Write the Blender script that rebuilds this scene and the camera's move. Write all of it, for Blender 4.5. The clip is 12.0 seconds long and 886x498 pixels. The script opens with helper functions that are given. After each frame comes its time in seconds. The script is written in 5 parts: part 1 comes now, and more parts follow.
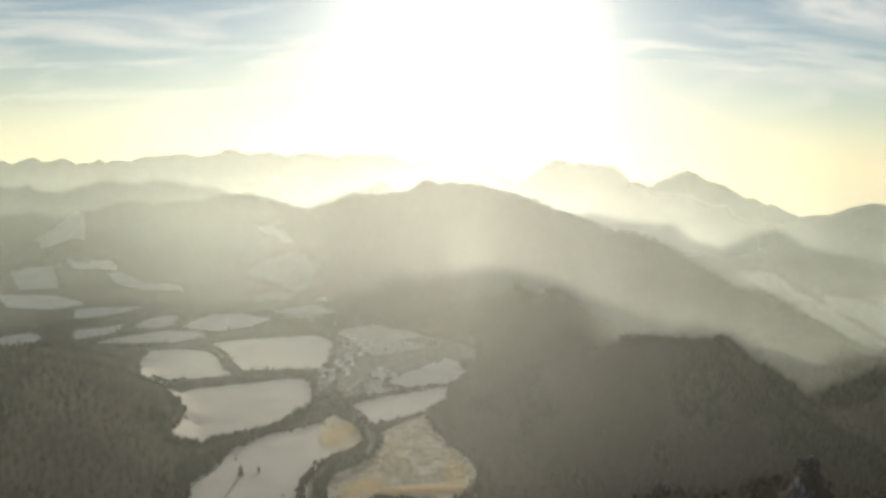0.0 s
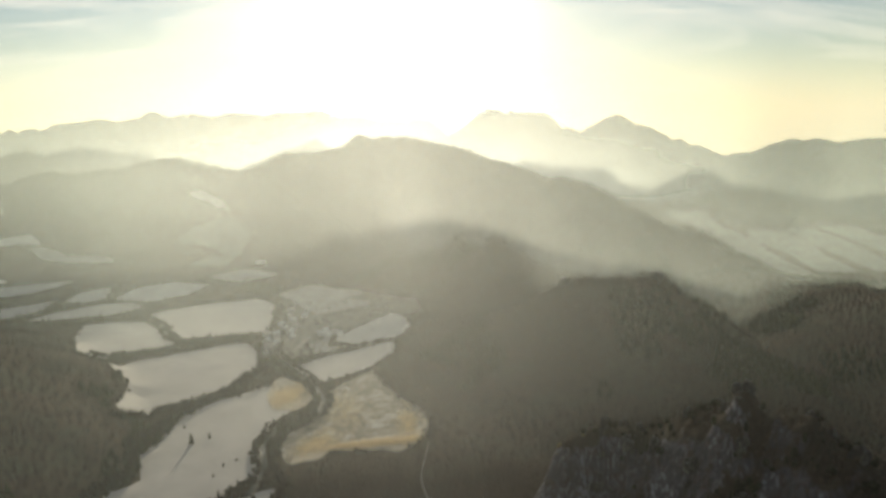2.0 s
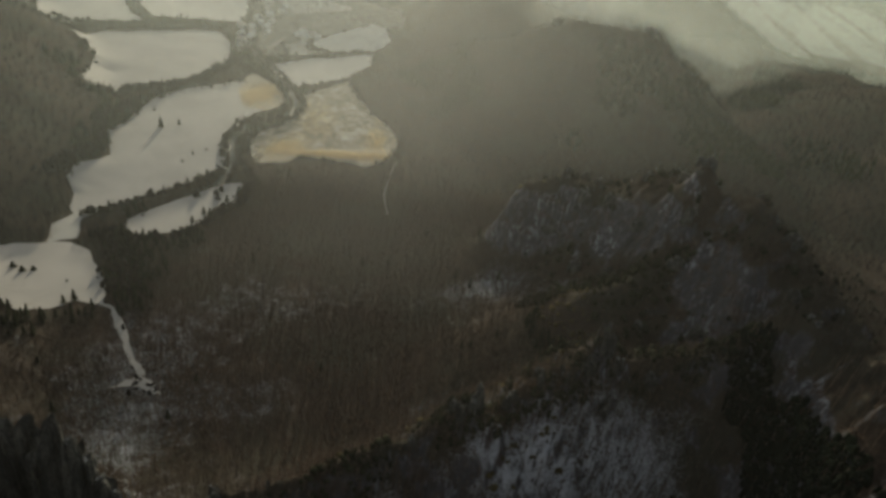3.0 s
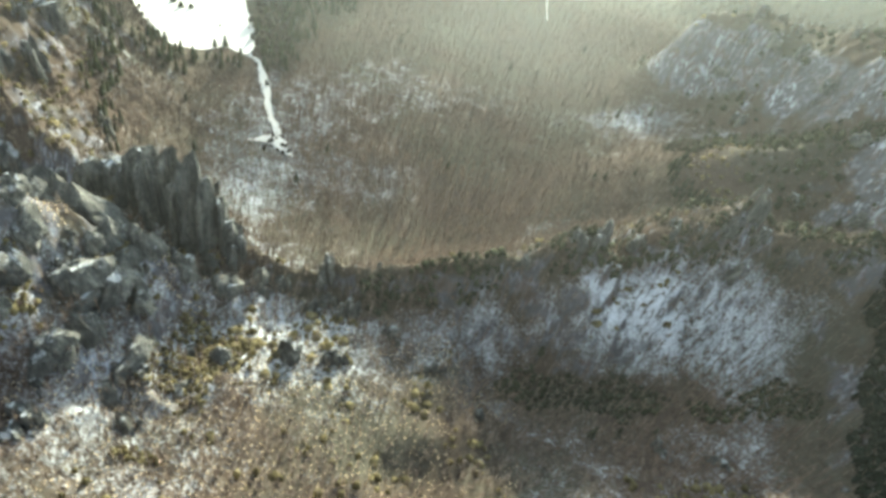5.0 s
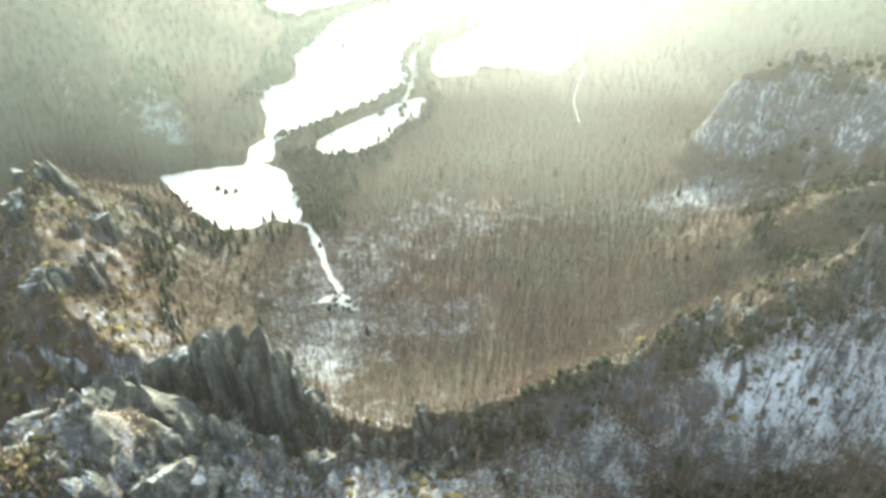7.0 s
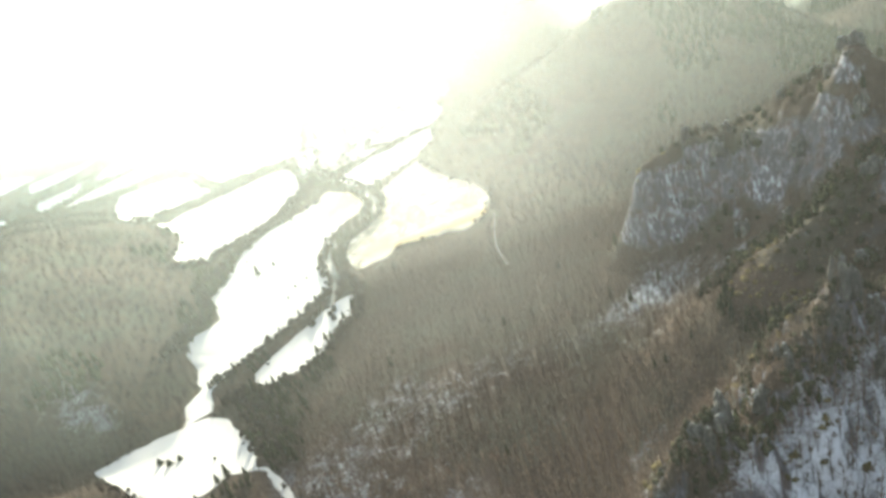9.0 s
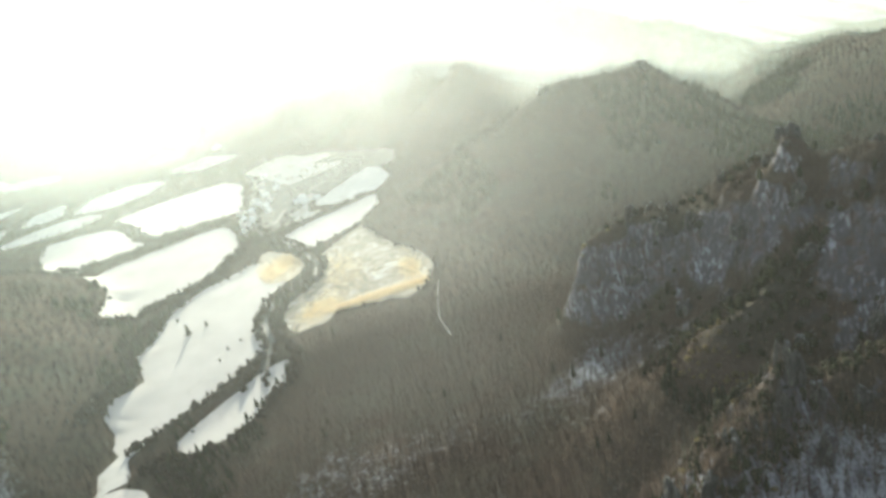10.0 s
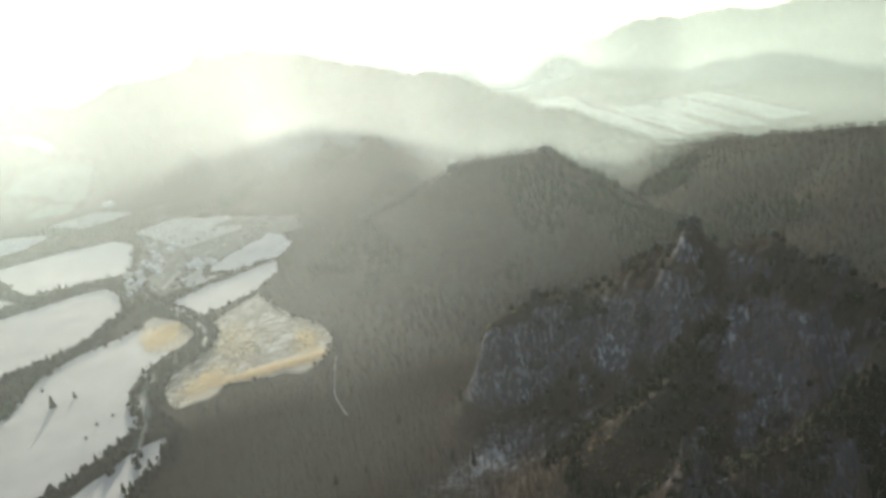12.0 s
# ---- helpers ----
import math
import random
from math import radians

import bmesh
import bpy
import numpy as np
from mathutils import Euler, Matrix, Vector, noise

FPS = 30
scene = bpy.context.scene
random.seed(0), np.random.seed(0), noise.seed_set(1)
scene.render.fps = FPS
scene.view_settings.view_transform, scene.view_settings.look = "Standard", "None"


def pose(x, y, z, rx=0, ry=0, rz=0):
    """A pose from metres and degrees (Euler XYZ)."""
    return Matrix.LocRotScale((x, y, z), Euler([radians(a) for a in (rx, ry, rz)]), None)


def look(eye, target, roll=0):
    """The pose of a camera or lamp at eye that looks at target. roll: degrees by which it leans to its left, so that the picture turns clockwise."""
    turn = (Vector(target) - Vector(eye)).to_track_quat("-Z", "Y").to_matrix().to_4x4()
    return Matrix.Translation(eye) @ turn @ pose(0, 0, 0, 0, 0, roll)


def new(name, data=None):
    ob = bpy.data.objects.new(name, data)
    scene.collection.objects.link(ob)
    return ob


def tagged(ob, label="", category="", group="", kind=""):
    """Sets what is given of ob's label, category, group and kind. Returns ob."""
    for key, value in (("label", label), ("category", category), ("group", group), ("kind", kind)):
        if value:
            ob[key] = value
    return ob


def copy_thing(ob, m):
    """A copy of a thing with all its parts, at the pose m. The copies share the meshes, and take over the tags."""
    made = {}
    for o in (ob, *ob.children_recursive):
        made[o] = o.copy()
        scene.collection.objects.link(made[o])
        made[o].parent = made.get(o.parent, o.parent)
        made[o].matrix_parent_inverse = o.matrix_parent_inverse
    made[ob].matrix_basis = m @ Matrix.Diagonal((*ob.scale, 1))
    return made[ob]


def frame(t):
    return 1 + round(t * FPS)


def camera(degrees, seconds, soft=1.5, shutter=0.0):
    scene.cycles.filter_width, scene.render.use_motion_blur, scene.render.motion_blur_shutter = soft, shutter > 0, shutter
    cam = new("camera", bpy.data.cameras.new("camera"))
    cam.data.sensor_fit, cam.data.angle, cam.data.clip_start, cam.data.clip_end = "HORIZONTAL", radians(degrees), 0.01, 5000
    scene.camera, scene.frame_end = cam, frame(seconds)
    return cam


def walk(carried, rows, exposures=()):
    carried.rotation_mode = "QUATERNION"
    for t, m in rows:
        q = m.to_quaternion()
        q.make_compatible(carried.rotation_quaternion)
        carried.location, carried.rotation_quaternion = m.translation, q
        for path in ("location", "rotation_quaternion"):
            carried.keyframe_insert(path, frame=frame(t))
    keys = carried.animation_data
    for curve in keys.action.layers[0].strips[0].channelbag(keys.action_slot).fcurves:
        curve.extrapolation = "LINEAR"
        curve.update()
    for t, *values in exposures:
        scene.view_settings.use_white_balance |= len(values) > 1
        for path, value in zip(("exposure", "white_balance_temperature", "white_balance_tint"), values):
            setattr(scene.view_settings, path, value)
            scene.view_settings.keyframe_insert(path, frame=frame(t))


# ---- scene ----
cam = camera(63.95, 12.0, soft=3.4)
ROWS = [
    (0.0, pose(-0.0, 0.0, 370.0, 83.20, -1.20, 0.00)),
    (0.5, pose(-0.1, 1.3, 369.1, 82.76, 0.50, -1.59)),
    (1.0, pose(0.0, 1.9, 368.3, 83.06, 0.45, -2.33)),
    (1.5, pose(-1.0, 1.7, 368.5, 84.17, -0.38, -4.76)),
    (2.0, pose(-4.2, 0.7, 368.3, 79.53, 1.24, -5.47)),
    (2.5, pose(-7.2, 1.0, 371.1, 68.31, -2.99, -5.82)),
    (3.0, pose(-9.7, 2.4, 374.3, 57.24, -8.12, -4.35)),
    (3.2, pose(-10.9, 3.8, 374.1, 51.77, -10.34, -2.49)),
    (3.5, pose(-11.7, 4.7, 372.4, 46.20, -13.08, 1.14)),
    (3.7, pose(-11.9, 5.5, 371.3, 41.92, -15.56, 4.94)),
    (5.3, pose(-16.7, 17.0, 357.7, 39.61, -9.71, 12.05)),
    (5.5, pose(-17.3, 18.2, 356.0, 40.44, -8.73, 11.37)),
    (6.0, pose(-19.3, 22.2, 350.4, 43.35, -7.67, 11.97)),
    (6.5, pose(-20.9, 25.9, 345.5, 46.71, -3.18, 9.12)),
    (7.0, pose(-22.9, 29.9, 340.0, 50.67, 1.48, 6.09)),
    (7.2, pose(-23.8, 31.5, 337.6, 52.44, 2.82, 5.82)),
    (8.8, pose(-14.6, 54.9, 319.9, 61.70, 18.03, -5.83)),
    (9.0, pose(-14.6, 56.5, 318.8, 63.12, 16.14, -7.50)),
    (9.5, pose(-15.6, 61.4, 317.0, 66.67, 12.73, -7.66)),
    (10.0, pose(-17.0, 66.6, 316.8, 67.61, 11.85, -10.93)),
    (10.5, pose(-16.0, 72.4, 314.6, 68.53, 9.15, -12.48)),
    (11.0, pose(-15.0, 77.7, 314.5, 69.40, 7.73, -14.50)),
    (11.5, pose(-13.7, 82.3, 313.2, 71.10, 7.26, -15.17)),
    (12.0, pose(-13.8, 85.9, 312.5, 72.41, 6.65, -17.43)),
]
EXPOSURES = [(0.0, 0.05, 6850, 8), (2.0, 0.05, 6950, 7), (2.5, -0.28, 7050, 6), (3.2, 0.3, 6800, 3), (3.7, 1.55, 6250, -3), (5.3, 3.05, 6100, -6), (6.5, 3.35, 6200, -5), (7.2, 3.3, 6200, -5),
             (8.8, 2.65, 6250, 1), (9.5, 2.08, 6200, 1), (10.5, 1.42, 6120, 2), (12.0, 0.95, 6100, 4)]
walk(cam, ROWS, EXPOSURES)

# ---------------------------------------------------------------- sky and sun
SUN_EL, SUN_AZ = 10.8, 2.0          # degrees above the horizon; degrees from +y towards +x
SUN_DIR = Vector((math.sin(radians(SUN_AZ)) * math.cos(radians(SUN_EL)), math.cos(radians(SUN_AZ)) * math.cos(radians(SUN_EL)),
                  math.sin(radians(SUN_EL))))


class Nodes:
    """Short-hand for node trees."""

    def __init__(self, tree):
        self.tree = tree
        tree.nodes.clear()

    def add(self, kind, **kw):
        n = self.tree.nodes.new(kind)
        for k, v in kw.items():
            if k in n.inputs:
                self.put(v, n.inputs[k])
        return n

    def put(self, v, socket):
        if isinstance(v, bpy.types.NodeSocket):
            self.tree.links.new(v, socket)
        else:
            socket.default_value = v

    def math(self, op, a, b=0.0, clamp=False):
        n = self.tree.nodes.new("ShaderNodeMath")
        n.operation, n.use_clamp = op, clamp
        self.put(a, n.inputs[0])
        self.put(b, n.inputs[1])
        return n.outputs[0]

    def noise(self, scale, detail=4.0, rough=0.55, vector=None, distortion=0.0):
        n = self.add("ShaderNodeTexNoise", Scale=scale, Detail=detail, Roughness=rough, Distortion=distortion)
        if vector is not None:
            self.put(vector, n.inputs["Vector"])
        return n.outputs["Fac"]

    def ramp(self, fac, stops):
        n = self.tree.nodes.new("ShaderNodeValToRGB")
        while len(n.color_ramp.elements) < len(stops):
            n.color_ramp.elements.new(0.5)
        for e, (p, c) in zip(n.color_ramp.elements, stops):
            e.position, e.color = p, (*c, 1.0) if len(c) == 3 else c
        self.put(fac, n.inputs[0])
        return n.outputs[0]

    def mix(self, fac, a, b):
        n = self.tree.nodes.new("ShaderNodeMix")
        n.data_type = "RGBA"
        self.put(fac, n.inputs[0])
        self.put(a, n.inputs[6])
        self.put(b, n.inputs[7])
        return n.outputs[2]

    def scaled(self, vector, s, turn=0.0):
        n = self.tree.nodes.new("ShaderNodeMapping")
        self.put(vector, n.inputs["Vector"])
        n.inputs["Scale"].default_value = s
        n.inputs["Rotation"].default_value = (0.0, 0.0, radians(turn))
        return n.outputs[0]


def build_world():
    world = bpy.data.worlds.new("winter_sky")
    scene.world = world
    world.use_nodes = True
    n = Nodes(world.node_tree)
    sky = n.add("ShaderNodeTexSky")
    sky.sky_type, sky.sun_disc = "NISHITA", False
    sky.sun_elevation, sky.sun_rotation = radians(SUN_EL), radians(SUN_AZ)
    sky.altitude, sky.air_density, sky.dust_density, sky.ozone_density = 900, 1.1, 0.6, 3.0
    way = n.add("ShaderNodeTexCoord").outputs["Generated"]
    # thin cirrus, drawn out along the wind
    sep = n.add("ShaderNodeSeparateXYZ", Vector=way)
    up = n.math("ADD", n.math("MAXIMUM", sep.outputs["Z"], 0.0), 0.22)
    flat = n.add("ShaderNodeCombineXYZ", X=n.math("DIVIDE", sep.outputs["X"], up), Y=n.math("DIVIDE", sep.outputs["Y"], up)).outputs[0]
    streak = n.noise(1.0, 6.0, 0.6, n.scaled(flat, (0.8, 2.3, 1.0), 24.0), 0.9)
    cloud = n.ramp(streak, [(0.47, (0, 0, 0)), (0.58, (0.6, 0.6, 0.6)), (0.68, (1, 1, 1))])
    wisp = n.ramp(n.noise(1.0, 5.0, 0.62, n.scaled(flat, (1.3, 4.6, 1.0), 17.0), 0.8), [(0.50, (0, 0, 0)), (0.66, (0.9, 0.9, 0.9))])
    cloud = n.math("MAXIMUM", cloud, wisp)
    cloud = n.math("MULTIPLY", cloud, n.math("MULTIPLY", sep.outputs["Z"], 7.0, clamp=True))
    bright = n.mix(0.9, sky.outputs[0], (14.0, 13.4, 12.4, 1.0))
    col = n.mix(n.math("MULTIPLY", cloud, 0.6), sky.outputs[0], bright)
    # pale haze low over the horizon
    low = n.math("MULTIPLY", n.math("POWER", 2.718, n.math("MULTIPLY", n.math("MAXIMUM", sep.outputs["Z"], 0.0), -13.0)), 0.58)
    col = n.mix(low, col, (10.4, 9.5, 6.6, 1.0))
    # aureole of the hazy air round the sun
    dot = n.tree.nodes.new("ShaderNodeVectorMath")
    dot.operation = "DOT_PRODUCT"
    n.put(way, dot.inputs[0])
    dot.inputs[1].default_value = SUN_DIR
    c = n.math("MAXIMUM", dot.outputs["Value"], 0.0)
    glow = n.math("ADD", n.math("MULTIPLY", n.math("POWER", c, 170.0), 30.0),
                  n.math("ADD", n.math("MULTIPLY", n.math("POWER", c, 60.0), 3.0), n.math("MULTIPLY", n.math("POWER", c, 9.0), 0.6)))
    warm = n.tree.nodes.new("ShaderNodeVectorMath")
    warm.operation = "SCALE"
    warm.inputs[0].default_value = (1.0, 0.95, 0.80)
    n.put(glow, warm.inputs["Scale"])
    add = n.tree.nodes.new("ShaderNodeVectorMath")
    add.operation = "ADD"
    n.put(col, add.inputs[0])
    n.put(warm.outputs[0], add.inputs[1])
    back = n.add("ShaderNodeBackground", Color=add.outputs[0], Strength=0.072)
    out = n.add("ShaderNodeOutputWorld")
    n.put(back.outputs[0], out.inputs["Surface"])


build_world()
sun = new("sun", bpy.data.lights.new("sun", "SUN"))
sun.data.energy, sun.data.angle, sun.data.color = 3.1, radians(2.0), (1.0, 0.92, 0.75)
sun.matrix_world = look(tuple(SUN_DIR * 3000), (0, 0, 0))


# ---------------------------------------------------------------- materials
def material(name):
    m = bpy.data.materials.new(name)
    m.use_nodes = True
    return m, Nodes(m.node_tree)


def finish(n, color, rough=0.9, bump=None, dist=0.5, strength=1.0, spec=0.2):
    b = n.add("ShaderNodeBsdfPrincipled")
    n.put(color, b.inputs["Base Color"])
    n.put(rough, b.inputs["Roughness"])
    b.inputs["Specular IOR Level"].default_value = spec
    if bump is not None:
        bp = n.add("ShaderNodeBump", Strength=strength, Distance=dist, Height=bump)
        n.put(bp.outputs[0], b.inputs["Normal"])
    n.put(b.outputs[0], n.add("ShaderNodeOutputMaterial").inputs["Surface"])


def place(n):
    return n.add("ShaderNodeNewGeometry").outputs["Position"]


def ground_material():
    m, n = material("forest_floor_snow_and_rock")
    p = place(n)
    nz = n.add("ShaderNodeSeparateXYZ", Vector=n.add("ShaderNodeNewGeometry").outputs["Normal"]).outputs["Z"]
    a = n.add("ShaderNodeAttribute")
    a.attribute_name = "snow"
    big, mid, fine = n.noise(0.012, 4, 0.6, p), n.noise(0.09, 5, 0.65, p), n.noise(0.62, 6, 0.75, p)
    litter = n.mix(mid, (0.040, 0.030, 0.024, 1), (0.100, 0.070, 0.050, 1))
    litter = n.mix(n.ramp(big, [(0.45, (0, 0, 0)), (0.62, (1, 1, 1))]), litter, (0.068, 0.060, 0.044, 1))
    snowy = n.math("ADD", n.math("ADD", n.math("MULTIPLY", mid, 0.38), n.math("MULTIPLY", fine, 0.62)), n.math("SUBTRACT", a.outputs["Fac"], 0.5))
    snow = n.ramp(snowy, [(0.42, (0, 0, 0)), (0.70, (0.74, 0.74, 0.74))])
    col = n.mix(snow, litter, (0.78, 0.80, 0.84, 1))
    streak = n.noise(0.25, 6, 0.7, n.scaled(p, (1.0, 1.0, 0.25)))
    rock = n.mix(streak, (0.036, 0.033, 0.036, 1), (0.150, 0.138, 0.142, 1))
    rocky = n.ramp(n.math("ADD", nz, n.math("MULTIPLY", n.math("SUBTRACT", fine, 0.5), 0.25)), [(0.46, (1, 1, 1)), (0.60, (0, 0, 0))])
    ledge = n.noise(1.0, 5, 0.6, n.scaled(p, (0.55, 0.30, 0.05), 23.0))
    patchy = n.ramp(n.noise(0.035, 3, 0.55, p), [(0.42, (0, 0, 0)), (0.60, (1, 1, 1))])
    caught = n.ramp(n.math("ADD", ledge, n.math("MULTIPLY", n.math("SUBTRACT", mid, 0.5), 0.6)), [(0.49, (0, 0, 0)), (0.64, (0.50, 0.50, 0.50))])
    brown = n.mix(n.ramp(mid, [(0.50, (0, 0, 0)), (0.60, (0.8, 0.8, 0.8))]), rock, (0.085, 0.055, 0.042, 1))
    caught = n.math("MULTIPLY", caught, n.math("ADD", 0.25, patchy))
    rock = n.mix(caught, brown, (0.42, 0.43, 0.48, 1))
    col = n.mix(rocky, col, rock)
    finish(n, col, 0.92, n.math("ADD", fine, n.math("MULTIPLY", streak, 1.5)), 1.2, 0.8, 0.04)
    return m


def snow_material(name, dirt, tint=(0.50, 0.46, 0.41)):
    m, n = material(name)
    p = place(n)
    broad, rows = n.noise(0.02, 5, 0.6, p), n.noise(0.12, 6, 0.65, n.scaled(p, (1.0, 0.35, 1.0)))
    c = n.mix(n.ramp(broad, [(0.35, (0, 0, 0)), (0.7, (1, 1, 1))]), (*tint, 1), tuple(0.84 * v for v in tint) + (1,))
    mask = n.math("MULTIPLY", n.ramp(rows, [(0.56, (0, 0, 0)), (0.74, (1, 1, 1))]), dirt)
    c = n.mix(mask, c, (0.24, 0.19, 0.12, 1))
    finish(n, c, 0.85, rows, 0.6, 0.5, 0.08)
    return m


def earth_material():
    m, n = material("bare_snow_dusted_earth")
    p = place(n)
    a, b = n.noise(0.038, 7, 0.72, p, 1.3), n.noise(0.30, 6, 0.7, p)
    c = n.ramp(a, [(0.36, (0.13, 0.105, 0.07)), (0.47, (0.21, 0.18, 0.13)), (0.56, (0.33, 0.295, 0.235)), (0.68, (0.52, 0.49, 0.43))])
    c = n.mix(n.ramp(b, [(0.5, (0, 0, 0)), (0.68, (0.7, 0.7, 0.7))]), c, (0.17, 0.145, 0.10, 1))
    ruts = n.noise(1.0, 4, 0.6, n.scaled(p, (0.25, 0.03, 1.0), 35.0), 0.8)
    c = n.mix(n.ramp(ruts, [(0.56, (0, 0, 0)), (0.66, (0.5, 0.5, 0.5))]), c, (0.20, 0.17, 0.12, 1))
    finish(n, c, 0.9, b, 0.8, 0.8)
    return m


def bark_material(name, dark, light, scale=1.5):
    m, n = material(name)
    r = n.add("ShaderNodeNewGeometry").outputs["Random Per Island"]
    v = n.noise(scale, 4, 0.6, place(n))
    c = n.mix(n.math("ADD", n.math("MULTIPLY", r, 0.7), n.math("MULTIPLY", v, 0.3)), (*dark, 1), (*light, 1))
    stand = n.noise(0.011, 3, 0.5, place(n))
    c = n.mix(n.ramp(stand, [(0.40, (0, 0, 0)), (0.62, (1, 1, 1))]), c, n.mix(0.55, c, n.mix(r, tuple(0.8 * x for x in dark) + (1,), (light[0] * 0.75, light[0] * 0.70, light[0] * 0.62, 1))))
    finish(n, c, 0.95, spec=0.0)
    return m


def rock_material():
    m, n = material("weathered_grey_rock_with_snow")
    p = place(n)
    nz = n.add("ShaderNodeSeparateXYZ", Vector=n.add("ShaderNodeNewGeometry").outputs["Normal"]).outputs["Z"]
    v = n.noise(0.22, 6, 0.7, n.scaled(p, (1, 1, 0.25)))
    w = n.noise(1.2, 6, 0.7, p)
    c = n.ramp(v, [(0.3, (0.046, 0.046, 0.044)), (0.5, (0.132, 0.126, 0.113)), (0.7, (0.32, 0.295, 0.246))])
    c = n.mix(n.ramp(w, [(0.55, (0, 0, 0)), (0.7, (0.8, 0.8, 0.8))]), c, (0.09, 0.085, 0.05, 1))
    # dark upright clefts and finer cracks
    cleft = n.noise(0.55, 5, 0.6, n.scaled(p, (1, 1, 0.16)), 0.6)
    crack = n.noise(1.1, 4, 0.6, n.scaled(p, (1, 1, 0.6)), 0.9)
    c = n.mix(n.ramp(cleft, [(0.455, (0, 0, 0)), (0.495, (0.75, 0.75, 0.75)), (0.535, (0, 0, 0))]), c, (0.025, 0.024, 0.023, 1))
    c = n.mix(n.ramp(crack, [(0.48, (0, 0, 0)), (0.50, (0.6, 0.6, 0.6)), (0.52, (0, 0, 0))]), c, (0.03, 0.028, 0.026, 1))
    top = n.ramp(n.math("ADD", nz, n.math("MULTIPLY", n.math("SUBTRACT", w, 0.5), 0.8)), [(0.86, (0, 0, 0)), (1.02, (1, 1, 1))])
    c = n.mix(n.math("MULTIPLY", top, 0.42), c, (0.80, 0.81, 0.84, 1))
    finish(n, c, 0.9, n.math("ADD", v, n.math("MULTIPLY", w, 0.8)), 2.2, 1.0)
    return m


def plain_material(name, c, var=0.25, scale=0.5, rough=0.85):
    m, n = material(name)
    v = n.noise(scale, 5, 0.65, place(n))
    finish(n, n.mix(v, tuple(x * (1 - var) for x in c) + (1,), tuple(min(1, x * (1 + var)) for x in c) + (1,)), rough, v, 0.05, 0.3)
    return m


def straw_material(name, c, thin=0.65):
    """Thin leaves that let the sun through."""
    m, n = material(name)
    r = n.add("ShaderNodeNewGeometry").outputs["Random Per Island"]
    col = n.mix(r, tuple(0.6 * x for x in c) + (1,), tuple(1.3 * x for x in c) + (1,))
    d, t = n.add("ShaderNodeBsdfDiffuse"), n.add("ShaderNodeBsdfTranslucent")
    n.put(col, d.inputs["Color"])
    n.put(col, t.inputs["Color"])
    mx = n.add("ShaderNodeMixShader")
    mx.inputs[0].default_value = thin
    n.put(d.outputs[0], mx.inputs[1])
    n.put(t.outputs[0], mx.inputs[2])
    n.put(mx.outputs[0], n.add("ShaderNodeOutputMaterial").inputs["Surface"])
    return m


# translucent surface for the sheets that stand in for mist and haze
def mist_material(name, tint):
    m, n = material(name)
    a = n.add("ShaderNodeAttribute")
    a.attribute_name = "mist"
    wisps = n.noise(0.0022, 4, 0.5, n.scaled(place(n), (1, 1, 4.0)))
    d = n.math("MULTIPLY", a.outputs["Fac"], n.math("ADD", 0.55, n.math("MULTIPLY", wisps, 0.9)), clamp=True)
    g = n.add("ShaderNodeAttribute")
    g.attribute_name = "sun_tint"
    # forward-scattered brightness painted as tint: greyer with azimuth away from the sun
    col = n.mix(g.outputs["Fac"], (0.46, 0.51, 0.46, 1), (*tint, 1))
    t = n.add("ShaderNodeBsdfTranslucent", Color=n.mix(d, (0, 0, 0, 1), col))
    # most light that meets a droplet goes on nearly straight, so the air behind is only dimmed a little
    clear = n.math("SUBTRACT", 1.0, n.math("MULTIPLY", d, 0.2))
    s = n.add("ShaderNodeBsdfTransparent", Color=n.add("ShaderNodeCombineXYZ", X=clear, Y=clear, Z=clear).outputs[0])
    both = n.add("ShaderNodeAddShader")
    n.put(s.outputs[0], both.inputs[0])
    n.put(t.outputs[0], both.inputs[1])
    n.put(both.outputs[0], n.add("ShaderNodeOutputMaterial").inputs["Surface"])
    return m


GROUND = ground_material()
SNOW = snow_material("smooth_field_snow", 0.25)
SNOW_DIRTY = snow_material("thin_snow_over_stubble", 0.8, (0.50, 0.47, 0.42))
STUBBLE = snow_material("snow_dusted_stubble", 1.0, (0.36, 0.34, 0.30))
MEADOW = snow_material("snow_flecked_village_meadow", 1.0, (0.17, 0.155, 0.13))
DRY = snow_material("golden_dry_meadow", 0.7, (0.48, 0.41, 0.31))
EARTH = earth_material()
ROCK = rock_material()
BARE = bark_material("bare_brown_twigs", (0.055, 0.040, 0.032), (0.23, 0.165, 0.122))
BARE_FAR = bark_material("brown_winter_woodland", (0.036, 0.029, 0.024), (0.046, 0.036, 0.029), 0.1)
NEEDLES = bark_material("dark_pine_needles", (0.020, 0.023, 0.014), (0.062, 0.062, 0.034))
WOOD = bark_material("dense_brown_winter_wood", (0.048, 0.036, 0.029), (0.135, 0.097, 0.076))
PLAIN = snow_material("hazy_snow_dusted_plain", 0.9, (0.145, 0.145, 0.13))
STRAW = straw_material("golden_dry_grass", (0.82, 0.70, 0.47), 0.8)
SCRUB = straw_material("olive_pine_scrub", (0.15, 0.122, 0.062), 0.4)
SEDGE = straw_material("pale_dry_sedge", (0.60, 0.48, 0.33), 0.45)
# darker copy of the needles: the gully's deep shade is put into the colour
SHADED_FIR = bark_material("fir_needles_darkened_for_shade", (0.010, 0.013, 0.009), (0.022, 0.027, 0.016))
BARK = plain_material("pine_bark", (0.11, 0.075, 0.05), 0.3, 4.0)
PLASTER = plain_material("pale_house_plaster", (0.62, 0.60, 0.55), 0.15, 0.8)
